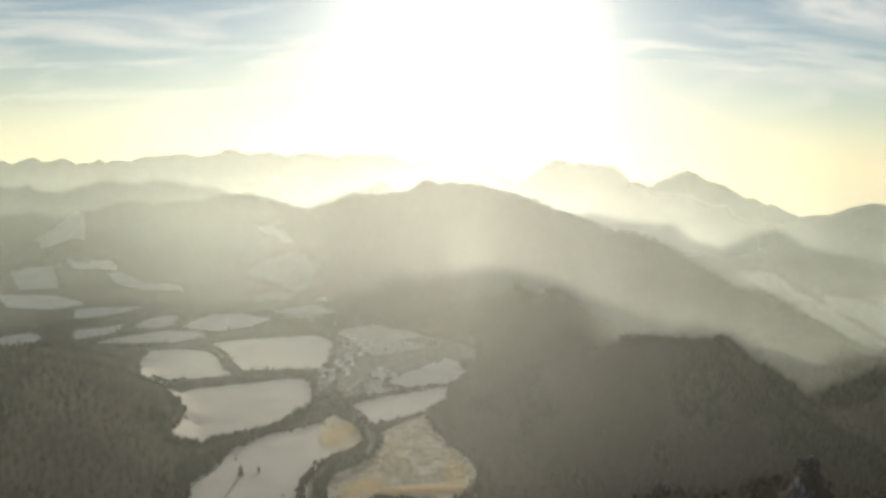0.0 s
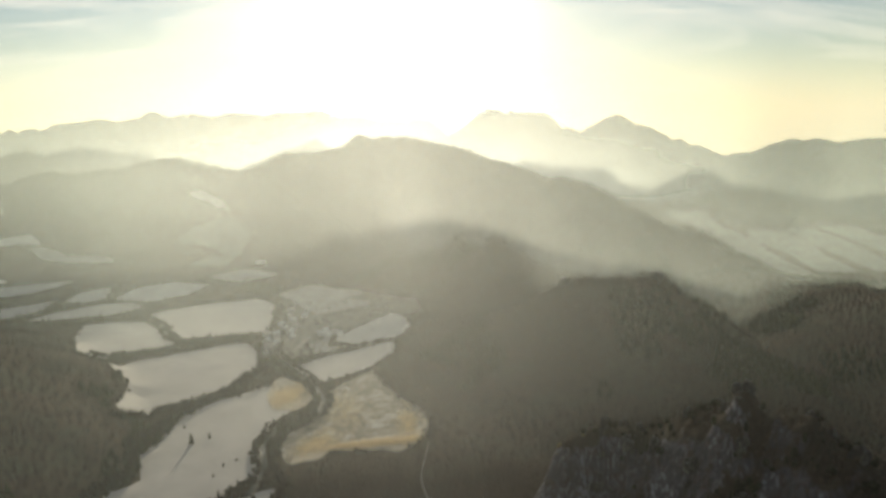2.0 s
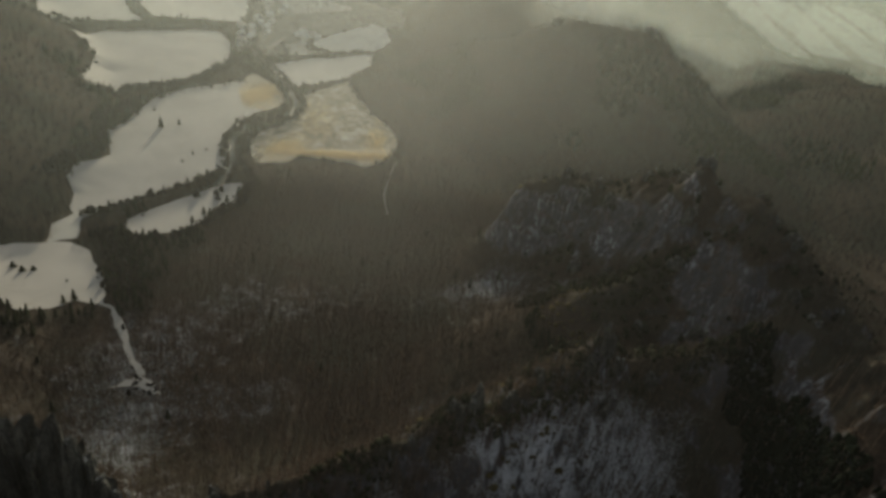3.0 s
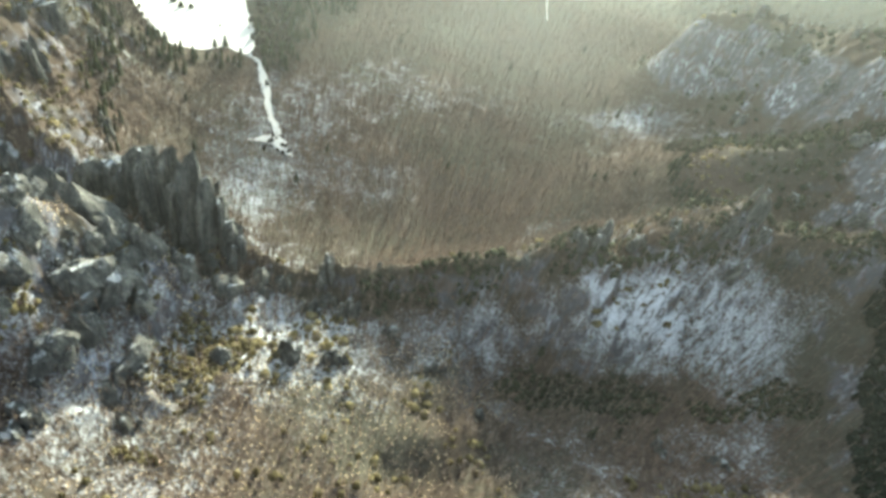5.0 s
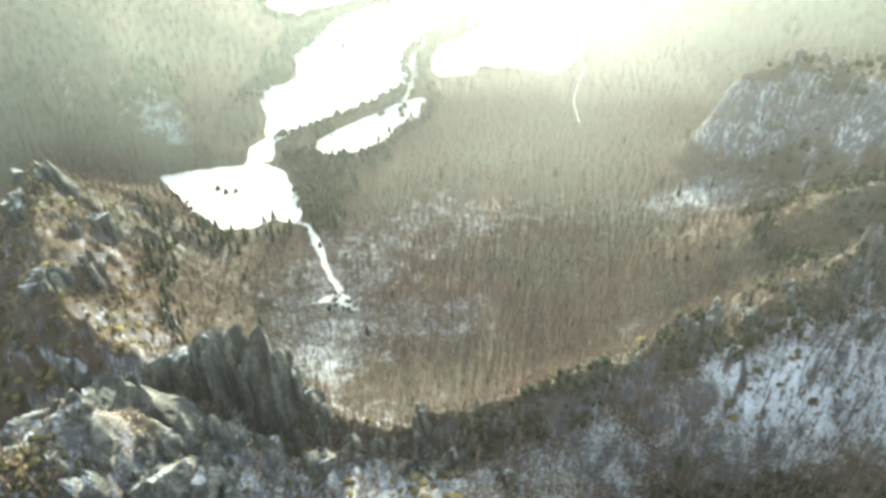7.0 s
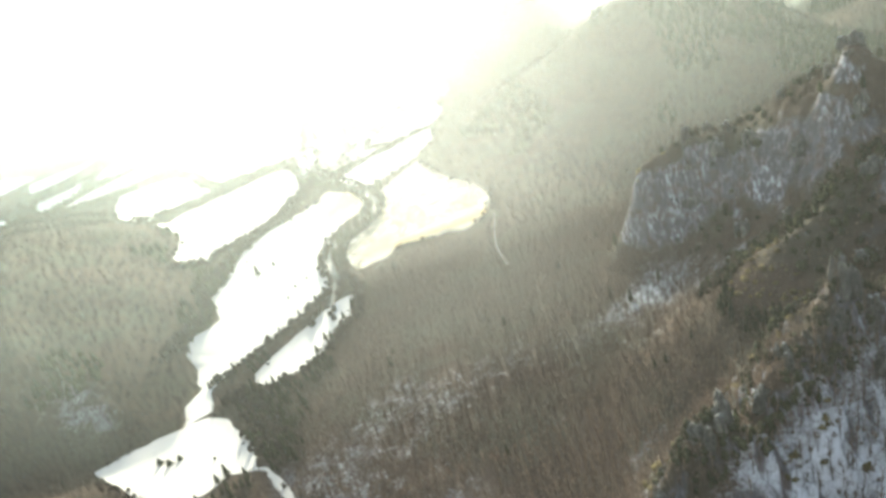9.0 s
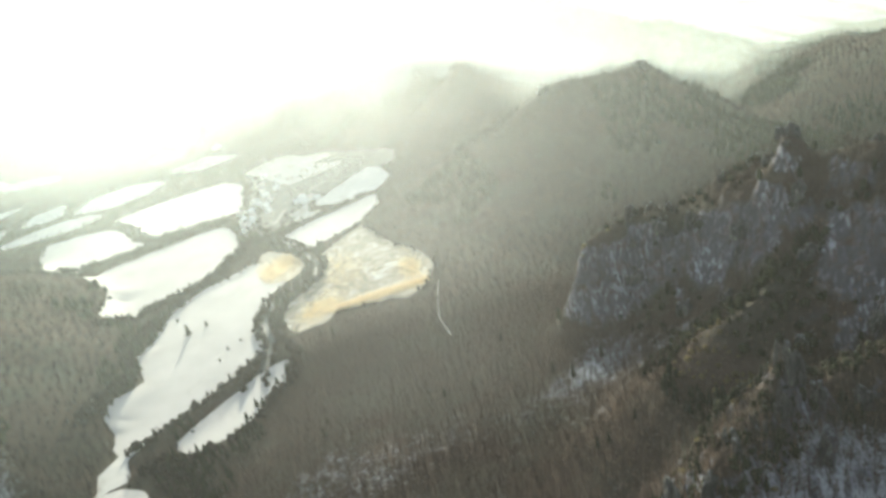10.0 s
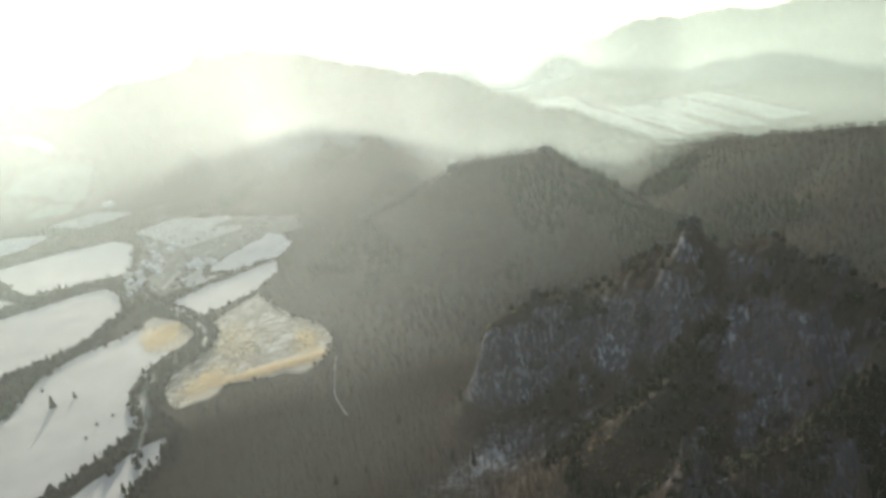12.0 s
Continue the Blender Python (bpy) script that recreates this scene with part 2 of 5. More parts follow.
ROOF = plain_material("snow_dusted_roof", (0.48, 0.42, 0.38), 0.4, 0.6)
ROOF_SNOW = plain_material("snow_covered_roof", (0.60, 0.59, 0.57), 0.15, 0.8)
TRACK = plain_material("packed_snow_track", (0.27, 0.25, 0.22), 0.3, 0.1)
WATER = plain_material("dark_river_water", (0.03, 0.032, 0.03), 0.3, 0.1, 0.5)
MIST = mist_material("stand_in_mist", (0.94, 0.96, 0.91))


# ---------------------------------------------------------------- land form
def hashed(i, j, seed):
    h = (i.astype(np.int64) * 374761393 + j.astype(np.int64) * 668265263 + seed * 1442695041) & 0xFFFFFFFF
    h = ((h ^ (h >> 13)) * 1274126177) & 0xFFFFFFFF
    return ((h ^ (h >> 16)) & 0xFFFFFF) / float(0xFFFFFF)


def value_noise(x, y, seed):
    xi, yi = np.floor(x), np.floor(y)
    fx, fy = x - xi, y - yi
    fx, fy = fx * fx * (3 - 2 * fx), fy * fy * (3 - 2 * fy)
    a, b, c, d = hashed(xi, yi, seed), hashed(xi + 1, yi, seed), hashed(xi, yi + 1, seed), hashed(xi + 1, yi + 1, seed)
    return (a + (b - a) * fx) * (1 - fy) + (c + (d - c) * fx) * fy - 0.5


def fbm(x, y, size, octaves, seed, gain=0.5, ridged=False):
    total, amp = np.zeros_like(x), 1.0
    for o in range(octaves):
        v = value_noise(x * 2 ** o / size + 17.3 * o, y * 2 ** o / size - 9.1 * o, seed + o)
        total = total + amp * (0.5 - 2 * np.abs(v) if ridged else 2 * v)
        amp *= gain
    return total


def smooth(u):
    u = np.clip(u, 0.0, 1.0)
    return u * u * (3 - 2 * u)


# crests: x, y, height, half width of the foot; last number of each: how hollow the flanks are
RIDGES = {}
RIDGES["behind"] = ([(-600, -60, 300, 420), (-330, -120, 290, 440), (0, -160, 300, 480), (330, -120, 300, 440), (700, -200, 320, 500)], 1.3)
RIDGES["crag"] = ([(146, 558, 100, 62), (166, 556, 110, 76), (188, 549, 113, 90), (206, 530, 117, 105), (226, 494, 137, 130), (248, 452, 162, 145), (257, 428, 162, 150), (267, 395, 171, 155), (275, 366, 164, 155),
              (285, 345, 150, 150), (285, 318, 146, 150), (281, 281, 146, 145), (268, 230, 142, 150), (258, 120, 160, 190), (300, -60, 240, 260)], 1.1)
RIDGES["shoulder"] = ([(258, 430, 138, 150), (200, 400, 104, 135), (165, 390, 92, 110)], 0.8)
RIDGES["teeth"] = ([(-54, 214, 82, 50), (-34, 216, 84, 66), (-12, 222, 86, 74), (25, 238, 92, 85), (63, 256, 113, 92), (73, 262, 97, 88), (84, 268, 100, 92), (100, 277, 110, 100), (120, 289, 106, 100), (144, 304, 117, 105), (165, 304, 104, 105), (204, 300, 108, 110), (255, 300, 140, 120)], 1.15)
RIDGES["spires"] = ([(-54, 214, 84, 46), (-72, 211, 78, 50), (-90, 210, 84, 58), (-110, 212, 104, 75), (-140, 216, 110, 85), (-172, 212, 112, 90), (-240, 250, 114, 110), (-300, 340, 116, 130), (-345, 420, 60, 110)], 1.15)
RIDGES["hump"] = ([(-108, 178, 96, 60), (-140, 168, 130, 75), (-160, 156, 158, 90), (-165, 130, 166, 98), (-192, 90, 168, 105), (-240, 40, 165, 120)], 0.72)
RIDGES["spires_back"] = ([(-200, 70, 150, 110), (-240, 0, 190, 150), (-330, -120, 280, 220)], 1.2)
RIDGES["mesa"] = ([(262, 1056, 122, 235), (284, 1052, 133, 245), (345, 1055, 131, 270), (430, 1064, 126, 190), (452, 1050, 100, 150), (478, 960, 52, 150), (500, 780, 34, 150)], 1.25)
RIDGES["peaks"] = ([(60, 1560, 74, 170), (130, 1526, 96, 190), (161, 1511, 134, 150), (178, 1470, 106, 200), (205, 1405, 114, 205), (222, 1372, 150, 190), (245, 1356, 126, 200), (292, 1328, 98, 240), (400, 1260, 60, 250)], 1.45)
RIDGES["long"] = ([(-420, 2680, 238, 500), (-220, 2691, 272, 540), (-40, 2700, 327, 570), (137, 2596, 316, 560), (284, 2433, 284, 520), (393, 2266, 232, 470), (533, 2083, 203, 410),
              (609, 1905, 174, 340), (671, 1777, 142, 270), (731, 1645, 88, 210), (804, 1498, 48, 160), (850, 1350, 30, 130)], 1.1)
RIDGES["knoll"] = ([(598, 1400, 18, 120), (700, 1383, 53, 150), (760, 1351, 64, 170), (830, 1200, 50, 170)], 1.0)
RIDGES["east"] = ([(700, 1330, 24, 150), (794, 1168, 60, 200), (795, 1039, 88, 230), (777, 921, 112, 260), (790, 783, 128, 280), (900, 500, 150, 300), (900, 100, 200, 400)], 1.1)
RIDGES["west"] = ([(-300, 560, 12, 60), (-420, 640, 70, 150), (-470, 780, 96, 200), (-560, 950, 88, 200), (-680, 1120, 60, 180), (-780, 1180, 40, 150)], 0.9)
RIDGES["west_back"] = ([(-520, 700, 120, 260), (-760, 620, 170, 330), (-1100, 700, 200, 400)], 1.1)
RIDGES["mid_a"] = ([(-1180, 2330, 190, 330), (-1000, 2400, 226, 360), (-863, 2453, 246, 380), (-702, 2504, 258, 390), (-548, 2439, 230, 380), (-400, 2380, 205, 350)], 1.2)
RIDGES["mid_b"] = ([(-1800, 2450, 255, 420), (-1524, 2584, 262, 420), (-1430, 2637, 238, 420), (-1325, 3022, 276, 430), (-1137, 3098, 298, 430), (-900, 3180, 280, 420)], 1.2)
RIDGES["mid_c"] = ([(-1900, 1500, 110, 300), (-1500, 1750, 120, 240), (-1350, 2000, 70, 200)], 1.1)
RIDGES["mid_d"] = ([(-750, 2300, 60, 180), (-520, 2420, 100, 200), (-250, 2250, 100, 240), (-110, 2000, 60, 200)], 1.1)
RIDGES["bump"] = ([(-560, 3360, 250, 420), (-437, 3372, 264, 420), (-265, 3390, 338, 460), (-117, 3398, 296, 460)], 1.3)
RIDGES["far_west"] = ([(-2900, 3300, 350, 600), (-2370, 3825, 345, 600), (-2041, 4011, 358, 600), (-1607, 4203, 392, 620), (-1212, 4334, 436, 640), (-919, 4405, 418, 640), (-400, 4480, 415, 640),
                  (300, 4500, 360, 600)], 1.3)
RIDGES["far_peaks"] = ([(440, 4300, 250, 560), (560, 4267, 345, 560), (674, 4247, 408, 560), (964, 4191, 396, 560), (1143, 4041, 286, 520), (1302, 3888, 374, 500), (1450, 3835, 296, 500), (1700, 3740, 215, 500)], 1.35)
RIDGES["far_east"] = ([(933, 4197, 75, 420), (1300, 4099, 92, 420), (1640, 3975, 90, 420), (2018, 3797, 150, 450), (2281, 3645, 152, 450), (2700, 3340, 150, 500)], 1.2)
RIDGES["right"] = ([(1470, 2770, 70, 240), (1637, 2665, 152, 330), (1795, 2560, 198, 360), (1900, 2475, 152, 350), (2105, 2270, 118, 340), (2249, 2116, 70, 320)], 1.1)
RIDGES["far_right"] = ([(2300, 3900, 200, 420), (2900, 3300, 220, 480), (3600, 2400, 240, 600)], 1.2)


def ridge_height(x, y, name):
    pts, hollow = RIDGES[name]
    best = np.zeros_like(x)
    cliff = name in CLIFFED
    for (x0, y0, z0, w0), (x1, y1, z1, w1) in zip(pts, pts[1:]):
        dx, dy = x1 - x0, y1 - y0
        t = np.clip(((x - x0) * dx + (y - y0) * dy) / (dx * dx + dy * dy), 0, 1)
        d = np.hypot(x - x0 - t * dx, y - y0 - t * dy)
        z, w = z0 + (z1 - z0) * t, w0 + (w1 - w0) * t
        fall = np.interp(d / w, CLIFF_RUN, CLIFF_FALL) if cliff else np.clip(1 - d / w, 0, 1) ** hollow
        best = np.maximum(best, z * fall)
    return best


# a sheer upper face over a slope of fallen stones
CLIFFED = ("crag",)
CLIFF_RUN, CLIFF_FALL = (0.0, 0.08, 0.18, 0.34, 0.50, 0.74, 1.0), (1.0, 0.96, 0.87, 0.54, 0.33, 0.14, 0.0)
WOODED = ("mesa", "peaks", "long", "east", "knoll")
CRAGGY = {"crag": 0.45, "teeth": 1.0, "spires": 1.0, "hump": 1.0, "spires_back": 1.0}


def along_face(x, y):
    """Distance along the crest of the summit crag."""
    return -0.395 * x + 0.918 * y


def height(x, y, detail=True):
    """Height of the ground over the valley floor."""
    x, y = np.asarray(x, float), np.asarray(y, float)
    wx, wy = x, y
    if detail:
        r = np.clip(np.hypot(x, y) / 1000, 0.25, 2.0)
        wx = x + 26 * r * fbm(x, y, 170, 3, 5) * np.where(np.hypot(x, y) < 700, 0.75, 0.7)
        wy = y + 26 * r * fbm(x, y, 170, 3, 9) * np.where(np.hypot(x, y) < 700, 0.75, 0.7)
    total, crag = np.zeros_like(x), np.zeros_like(x)
    for name in RIDGES:
        h = ridge_height(wx, wy, name)
        if name in WOODED:
            h = np.maximum(h - 9, 0)
        if name in CRAGGY:
            crag = np.maximum(crag, h * CRAGGY[name])
        total = total + h ** 9
    # the slope below the start, which climbs towards the south from the saddle
    total = total + ((74 + 0.36 * np.clip(206 - y, 0, 260)) * smooth((x + 128) / 50) * smooth((62 - x + 40 * fbm(x, y, 60, 2, 83)) / 90) * smooth((242 - y) / 34)) ** 9
    total = total ** (1 / 9)
    base = 18 * smooth((640 - y) / 280) + 20 * smooth((x - 20) / 150) * smooth((760 - y) / 300) + 24 * smooth((330 - y) / 120)
    z = np.maximum(total, base * 0.98) * 0.85 + 0.15 * (total + base)
    if detail:
        rough = np.clip(total / 60, 0, 1) * (1 - 0.75 * np.exp(-((x - 350) / 150) ** 2 - ((y - 1055) / 80) ** 2))
        far = np.clip(np.hypot(x, y) / 1500, 0.6, 2.2)
        z = z + rough * far * (7.0 * fbm(x, y, 140, 4, 21) + 5.0 * fbm(x, y, 70, 3, 33, 0.5, True))
        near = np.clip(1 - np.hypot(x, y) / 900, 0, 1)
        # ribs and gullies that run down the summit face
        face = smooth((ridge_height(wx, wy, "crag") - 45) / 30) * smooth((600 - y) / 40)
        down = 0.918 * x + 0.395 * y
        z = z + face * (13.0 * fbm(along_face(x, y), 0.14 * down, 30, 3, 43, 0.55, True) + 6.0 * fbm(x, y, 26, 3, 47) - 6.0)
        c = np.clip((crag - 15) / 55, 0, 1)
        z = z + c * (11.0 * fbm(x, y, 34, 4, 51, 0.55, True) + 4.5 * fbm(x, y, 9, 2, 57, 0.5, True)) + near * rough * 2.0 * fbm(x, y, 14, 2, 61)
    return z


def ground_z(x, y):
    return float(height(np.array([x]), np.array([y]))[0])


def mesh_object(name, verts, faces, mat, parent=None, smooth_shade=False):
    me = bpy.data.meshes.new(name)
    me.from_pydata(verts, [], faces)
    me.materials.append(mat)
    if smooth_shade:
        me.polygons.foreach_set("use_smooth", np.ones(len(me.polygons), bool))
    me.update()
    ob = new(name, me)
    if parent is not None:
        ob.parent = parent
    return ob


def array_mesh(name, verts, tris, mat, sides=3, smooth_shade=False):
    """A mesh from numpy arrays of points and of faces with the same number of sides."""
    me = bpy.data.meshes.new(name)
    me.vertices.add(len(verts))
    me.vertices.foreach_set("co", np.ascontiguousarray(verts, np.float32).ravel())
    me.loops.add(tris.size)
    me.loops.foreach_set("vertex_index", np.ascontiguousarray(tris, np.int32).ravel())
    me.polygons.add(len(tris))
    me.polygons.foreach_set("loop_start", np.arange(0, tris.size, sides, dtype=np.int32))
    if smooth_shade:
        me.polygons.foreach_set("use_smooth", np.ones(len(tris), bool))
    me.materials.append(mat)
    me.update(calc_edges=True)
    me.validate()
    return new(name, me)


def line_gap(x, y, line):
    d = np.full(x.shape, 1e9)
    for (x0, y0), (x1, y1) in zip(line, line[1:]):
        dx, dy = x1 - x0, y1 - y0
        t = np.clip(((x - x0) * dx + (y - y0) * dy) / (dx * dx + dy * dy), 0, 1)
        d = np.minimum(d, np.hypot(x - x0 - t * dx, y - y0 - t * dy))
    return d


RAVINE = [(-105, 335), (-89, 312), (-63, 286), (-40, 258)]


def snow_cover(x, y):
    """Share of the ground under snow: open shaded slopes keep more of it."""
    s = 0.36 + 0.12 * fbm(x, y, 120, 3, 71)
    for cx, cy, r, v in ((110, 235, 75, 0.05), (150, 260, 80, 0.03), (200, 400, 70, 0.03), (-72, 282, 42, -0.09), (0, 205, 50, 0.07), (-50, 120, 80, 0.09), (206, 286, 16, 0.05), (150, 150, 120, 0.03),
                         (200, 470, 60, 0.06), (130, 165, 60, -0.12), (212, 200, 24, -0.3), (228, 262, 22, -0.3), (262, 200, 26, 0.16), (240, 190, 16, 0.14), (60, 202, 17, -0.2), (95, 210, 17, -0.22), (132, 220, 18, -0.2), (255, 190, 45, 0.12), (232, 400, 95, 0.07), (-75, 100, 55, -0.01), (-350, 570, 36, 0.26), (-430, 575, 36, 0.16), (-318, 552, 20, 0.2), (120, 500, 30, 0.2)):
        s = s + v * np.exp(-((x - cx) ** 2 + (y - cy) ** 2) / r ** 2)
    s = s - 0.17 * smooth((np.hypot(x, y) - 430) / 150)
    band = line_gap(x, y, [(-60, 196), (10, 210), (70, 234), (120, 258), (190, 268)])
    s = s + 0.065 * np.exp(-(band / 26) ** 2) * (1 + 0.9 * fbm(x, y, 40, 2, 81)) + 0.05 * np.exp(-((x + 55) / 75) ** 2 - ((y - 140) / 45) ** 2)
    s = s + 0.03 * np.exp(-(line_gap(x, y, RAVINE) / 9) ** 2)
    # snow lies in the gullies of the summit face
    face = smooth((ridge_height(x, y, "crag") - 40) / 30) * smooth((600 - y) / 40)
    s = s + face * (-0.10 - 0.18 * fbm(along_face(x, y), 0.14 * (0.918 * x + 0.395 * y), 30, 3, 43, 0.55, True) + 0.12 * fbm(x, y, 60, 2, 77))
    # open ground under the trees of the side valley
    s = s + 0.07 * np.exp(-((x - 40) / 120) ** 2 - ((y - 370) / 75) ** 2) * (1 + 2.2 * fbm(x, y, 50, 3, 73))
    # wind and sun keep the narrow crests bare
    s = s - 0.25 * np.exp(-(line_gap(x, y, [(-98, 208), (-60, 212), (-30, 214), (25, 238), (63, 256), (100, 277), (144, 304), (204, 300)]) / 9) ** 2)
    return np.clip(s, 0, 1)


def build_ground():
    az = np.radians(np.concatenate([np.linspace(-180, -52, 40, endpoint=False), np.linspace(-52, 58, 490, endpoint=False), np.linspace(58, 180, 38, endpoint=False)]))
    rad = np.concatenate([[0.5], np.exp(np.linspace(np.log(15), np.log(118), 36)), np.arange(121, 640, 2.7), np.exp(np.linspace(np.log(643), np.log(4850), 215))])
    A, R = np.meshgrid(az, rad)
    x, y = -10 + R * np.sin(A), 30 + R * np.cos(A)
    z = height(x, y)
    verts = np.stack([x, y, z], -1).reshape(-1, 3)
    na, nr = len(az), len(rad)
    i, j = np.meshgrid(np.arange(nr - 1), np.arange(na), indexing="ij")
    k = (j + 1) % na
    quads = np.stack([i * na + j, i * na + k, (i + 1) * na + k, (i + 1) * na + j], -1).reshape(-1, 4)[:, ::-1]
    ob = array_mesh("ground", verts, quads, GROUND, 4, True)
    att = ob.data.attributes.new("snow", "FLOAT", "POINT")
    att.data.foreach_set("value", snow_cover(verts[:, 0], verts[:, 1]).astype(np.float32))
    return tagged(ob, "snow-dusted brown forest floor over hills and rocky ridges", "ground", kind="structure")


ground = build_ground()


# ---------------------------------------------------------------- fields, tracks, river
def curve_loop(points, step, closed=True):
    """A rounded line through the points (Catmull-Rom)."""
    out, n = [], len(points)
    for i in range(n if closed else n - 1):
        p0, p1, p2, p3 = [Vector(points[k % n] if closed else points[min(max(k, 0), n - 1)]) for k in (i - 1, i, i + 1, i + 2)]
        m = max(2, int((p2 - p1).length / step))
        for s in range(m):
            t = s / m
            q = 0.5 * (2 * p1 + (p2 - p0) * t + (2 * p0 - 5 * p1 + 4 * p2 - p3) * t * t + (3 * p1 - p0 - 3 * p2 + p3) * t ** 3)
            lin = p1.lerp(p2, t)
            out.append(0.3 * q + 0.7 * lin)
    return out


FIELD_LOOPS = []


def field(name, points, mat, label, category="field", lift=0.6, step=7.0, keep=True):
    pts = curve_loop([Vector((*p, 0)) for p in points], step)
    bm = bmesh.new()
    vs = [bm.verts.new((p.x + 4.5 * noise.noise(p / 22) + 2.0 * noise.noise(p / 7), p.y + 4.5 * noise.noise(p / 22 + Vector((50, 0, 0))) + 2.0 * noise.noise(p / 7 + Vector((50, 0, 0))), 0)) for p in pts]
    es = [bm.edges.new((vs[i], vs[(i + 1) % len(vs)])) for i in range(len(vs))]
    bmesh.ops.triangle_fill(bm, use_beauty=True, edges=es, normal=(0, 0, 1))
    bmesh.ops.subdivide_edges(bm, edges=[e for e in bm.edges if e.calc_length() > 18], cuts=3, use_grid_fill=True)
    co = np.array([v.co[:2] for v in bm.verts])
    zs = height(co[:, 0], co[:, 1]) + lift + np.clip((np.hypot(co[:, 0], co[:, 1]) - 900) / 500, 0, 3)
    for v, z in zip(bm.verts, zs):
        v.co.z = z
    bmesh.ops.triangulate(bm, faces=bm.faces)
    for f in bm.faces:
        if f.normal.z < 0:
            f.normal_flip()
        f.smooth = True
    me = bpy.data.meshes.new(name)
    bm.to_mesh(me)
    bm.free()
    me.materials.append(mat)
    if keep:
        FIELD_LOOPS.append(np.array([(p.x, p.y) for p in pts]))
    return tagged(new(name, me), label, category, kind="structure")


def inside(x, y, loop):
    hit = np.zeros(x.shape, bool)
    lo, hi = loop.min(0), loop.max(0)
    near = (x > lo[0]) & (x < hi[0]) & (y > lo[1]) & (y < hi[1])
    if not near.any():
        return hit
    px, py = x[near], y[near]
    h = np.zeros(px.shape, bool)
    for (x0, y0), (x1, y1) in zip(loop, np.roll(loop, -1, 0)):
        c = (y0 > py) != (y1 > py)
        h ^= c & (px < (x1 - x0) * (py - y0) / (y1 - y0 + 1e-9) + x0)
    hit[near] = h
    return hit


OPEN = "smooth snow-covered open field in the valley"
field("snow_field", [(-268, 822), (-262, 880), (-239, 918), (-200, 946), (-168, 975), (-150, 950), (-122, 884), (-142, 850), (-152, 787), (-141, 714), (-151, 695), (-196, 642), (-233, 610), (-260, 594), (-284, 671), (-264, 718), (-278, 772)], SNOW,
      "long smooth snow field beside the tree-lined river", step=5)
field("earth_mound", [(-166, 942), (-162, 990), (-150, 1006), (-124, 975), (-107, 952), (-100, 917), (-109, 892), (-122, 878), (-150, 888)], DRY, "bare golden-brown earth mound in the river bend", "mound", 0.9, step=5)
field("snow_field", [(-196, 562), (-212, 590), (-190, 616), (-166, 648), (-140, 672), (-122, 682), (-120, 640), (-138, 622), (-146, 594), (-164, 572)], SNOW, "narrow snow-covered strip field between two hedgerows")
field("snow_field", [(-326, 508), (-291, 469), (-255, 438), (-237, 429), (-219, 436), (-205, 449), (-183, 447), (-203, 499), (-223, 528), (-242, 540), (-264, 532), (-306, 522)], SNOW,
      "bright snow-covered meadow at the forest edge", step=8)
field("snow_field", [(-262, 534), (-262, 582), (-255, 600), (-238, 606), (-246, 582), (-240, 548)], SNOW_DIRTY, "trampled snowy track linking two fields", step=6)
field("snow_patch", [(-155, 356), (-140, 366), (-130, 364), (-119, 352), (-136, 356)], SNOW, "small snow-covered clearing in the forest", "clearing", step=4)
field("forest_track", [(-184, 450), (-176, 446), (-161, 416), (-145, 388), (-134, 368), (-141, 366), (-150, 387), (-168, 416), (-179, 440)], SNOW, "narrow snowy track through the forest", "track", step=5)
field("snow_field", [(-418, 1064), (-394, 1114), (-324, 1145), (-266, 1173), (-230, 1180), (-207, 1125), (-195, 1045), (-211, 1021), (-225, 970), (-250, 942), (-289, 922), (-318, 868), (-346, 892), (-356, 960), (-366, 1000)], SNOW,
      "wide snow field with a hedge running along it", step=6)
field("snow_field", [(-480, 1120), (-540, 1250), (-557, 1337), (-511, 1351), (-445, 1339), (-409, 1285), (-380, 1225), (-352, 1188), (-372, 1169), (-417, 1159)], SNOW, OPEN)
field("snow_field", [(-454, 1388), (-436, 1419), (-346, 1461), (-257, 1479), (-218, 1422), (-207, 1286), (-213, 1246), (-239, 1236), (-296, 1228), (-352, 1222), (-380, 1250), (-419, 1321)], SNOW, OPEN)
field("snow_field", [(-686, 1387), (-644, 1452), (-583, 1495), (-516, 1497), (-480, 1445), (-538, 1402), (-616, 1387)], SNOW, OPEN)
field("snow_field", [(-671, 1515), (-673, 1609), (-625, 1645), (-600, 1621), (-592, 1542), (-622, 1502)], SNOW_DIRTY, OPEN)
field("snow_field", [(-571, 1530), (-555, 1640), (-483, 1675), (-397, 1639), (-421, 1556), (-471, 1505), (-510, 1488)], SNOW_DIRTY, OPEN)
field("snow_field", [(-781, 1486), (-728, 1517), (-700, 1566), (-686, 1460), (-743, 1409)], SNOW, OPEN)
field("snow_field", [(-138, 1042), (-108, 1079), (-57, 1112), (-1, 1147), (19, 1147), (11, 1097), (-20, 1032), (-69, 990), (-100, 970)], SNOW, "slanting strip of snow field below the wooded slope", step=6)
field("snow_field", [(-85, 1172), (-41, 1251), (12, 1322), (37, 1301), (47, 1234), (18, 1168), (-39, 1134)], SNOW_DIRTY, OPEN)
field("snow_field", [(-125, 1149), (-98, 1189), (-86, 1136), (-52, 1140), (-107, 1085)], STUBBLE, OPEN, step=6)
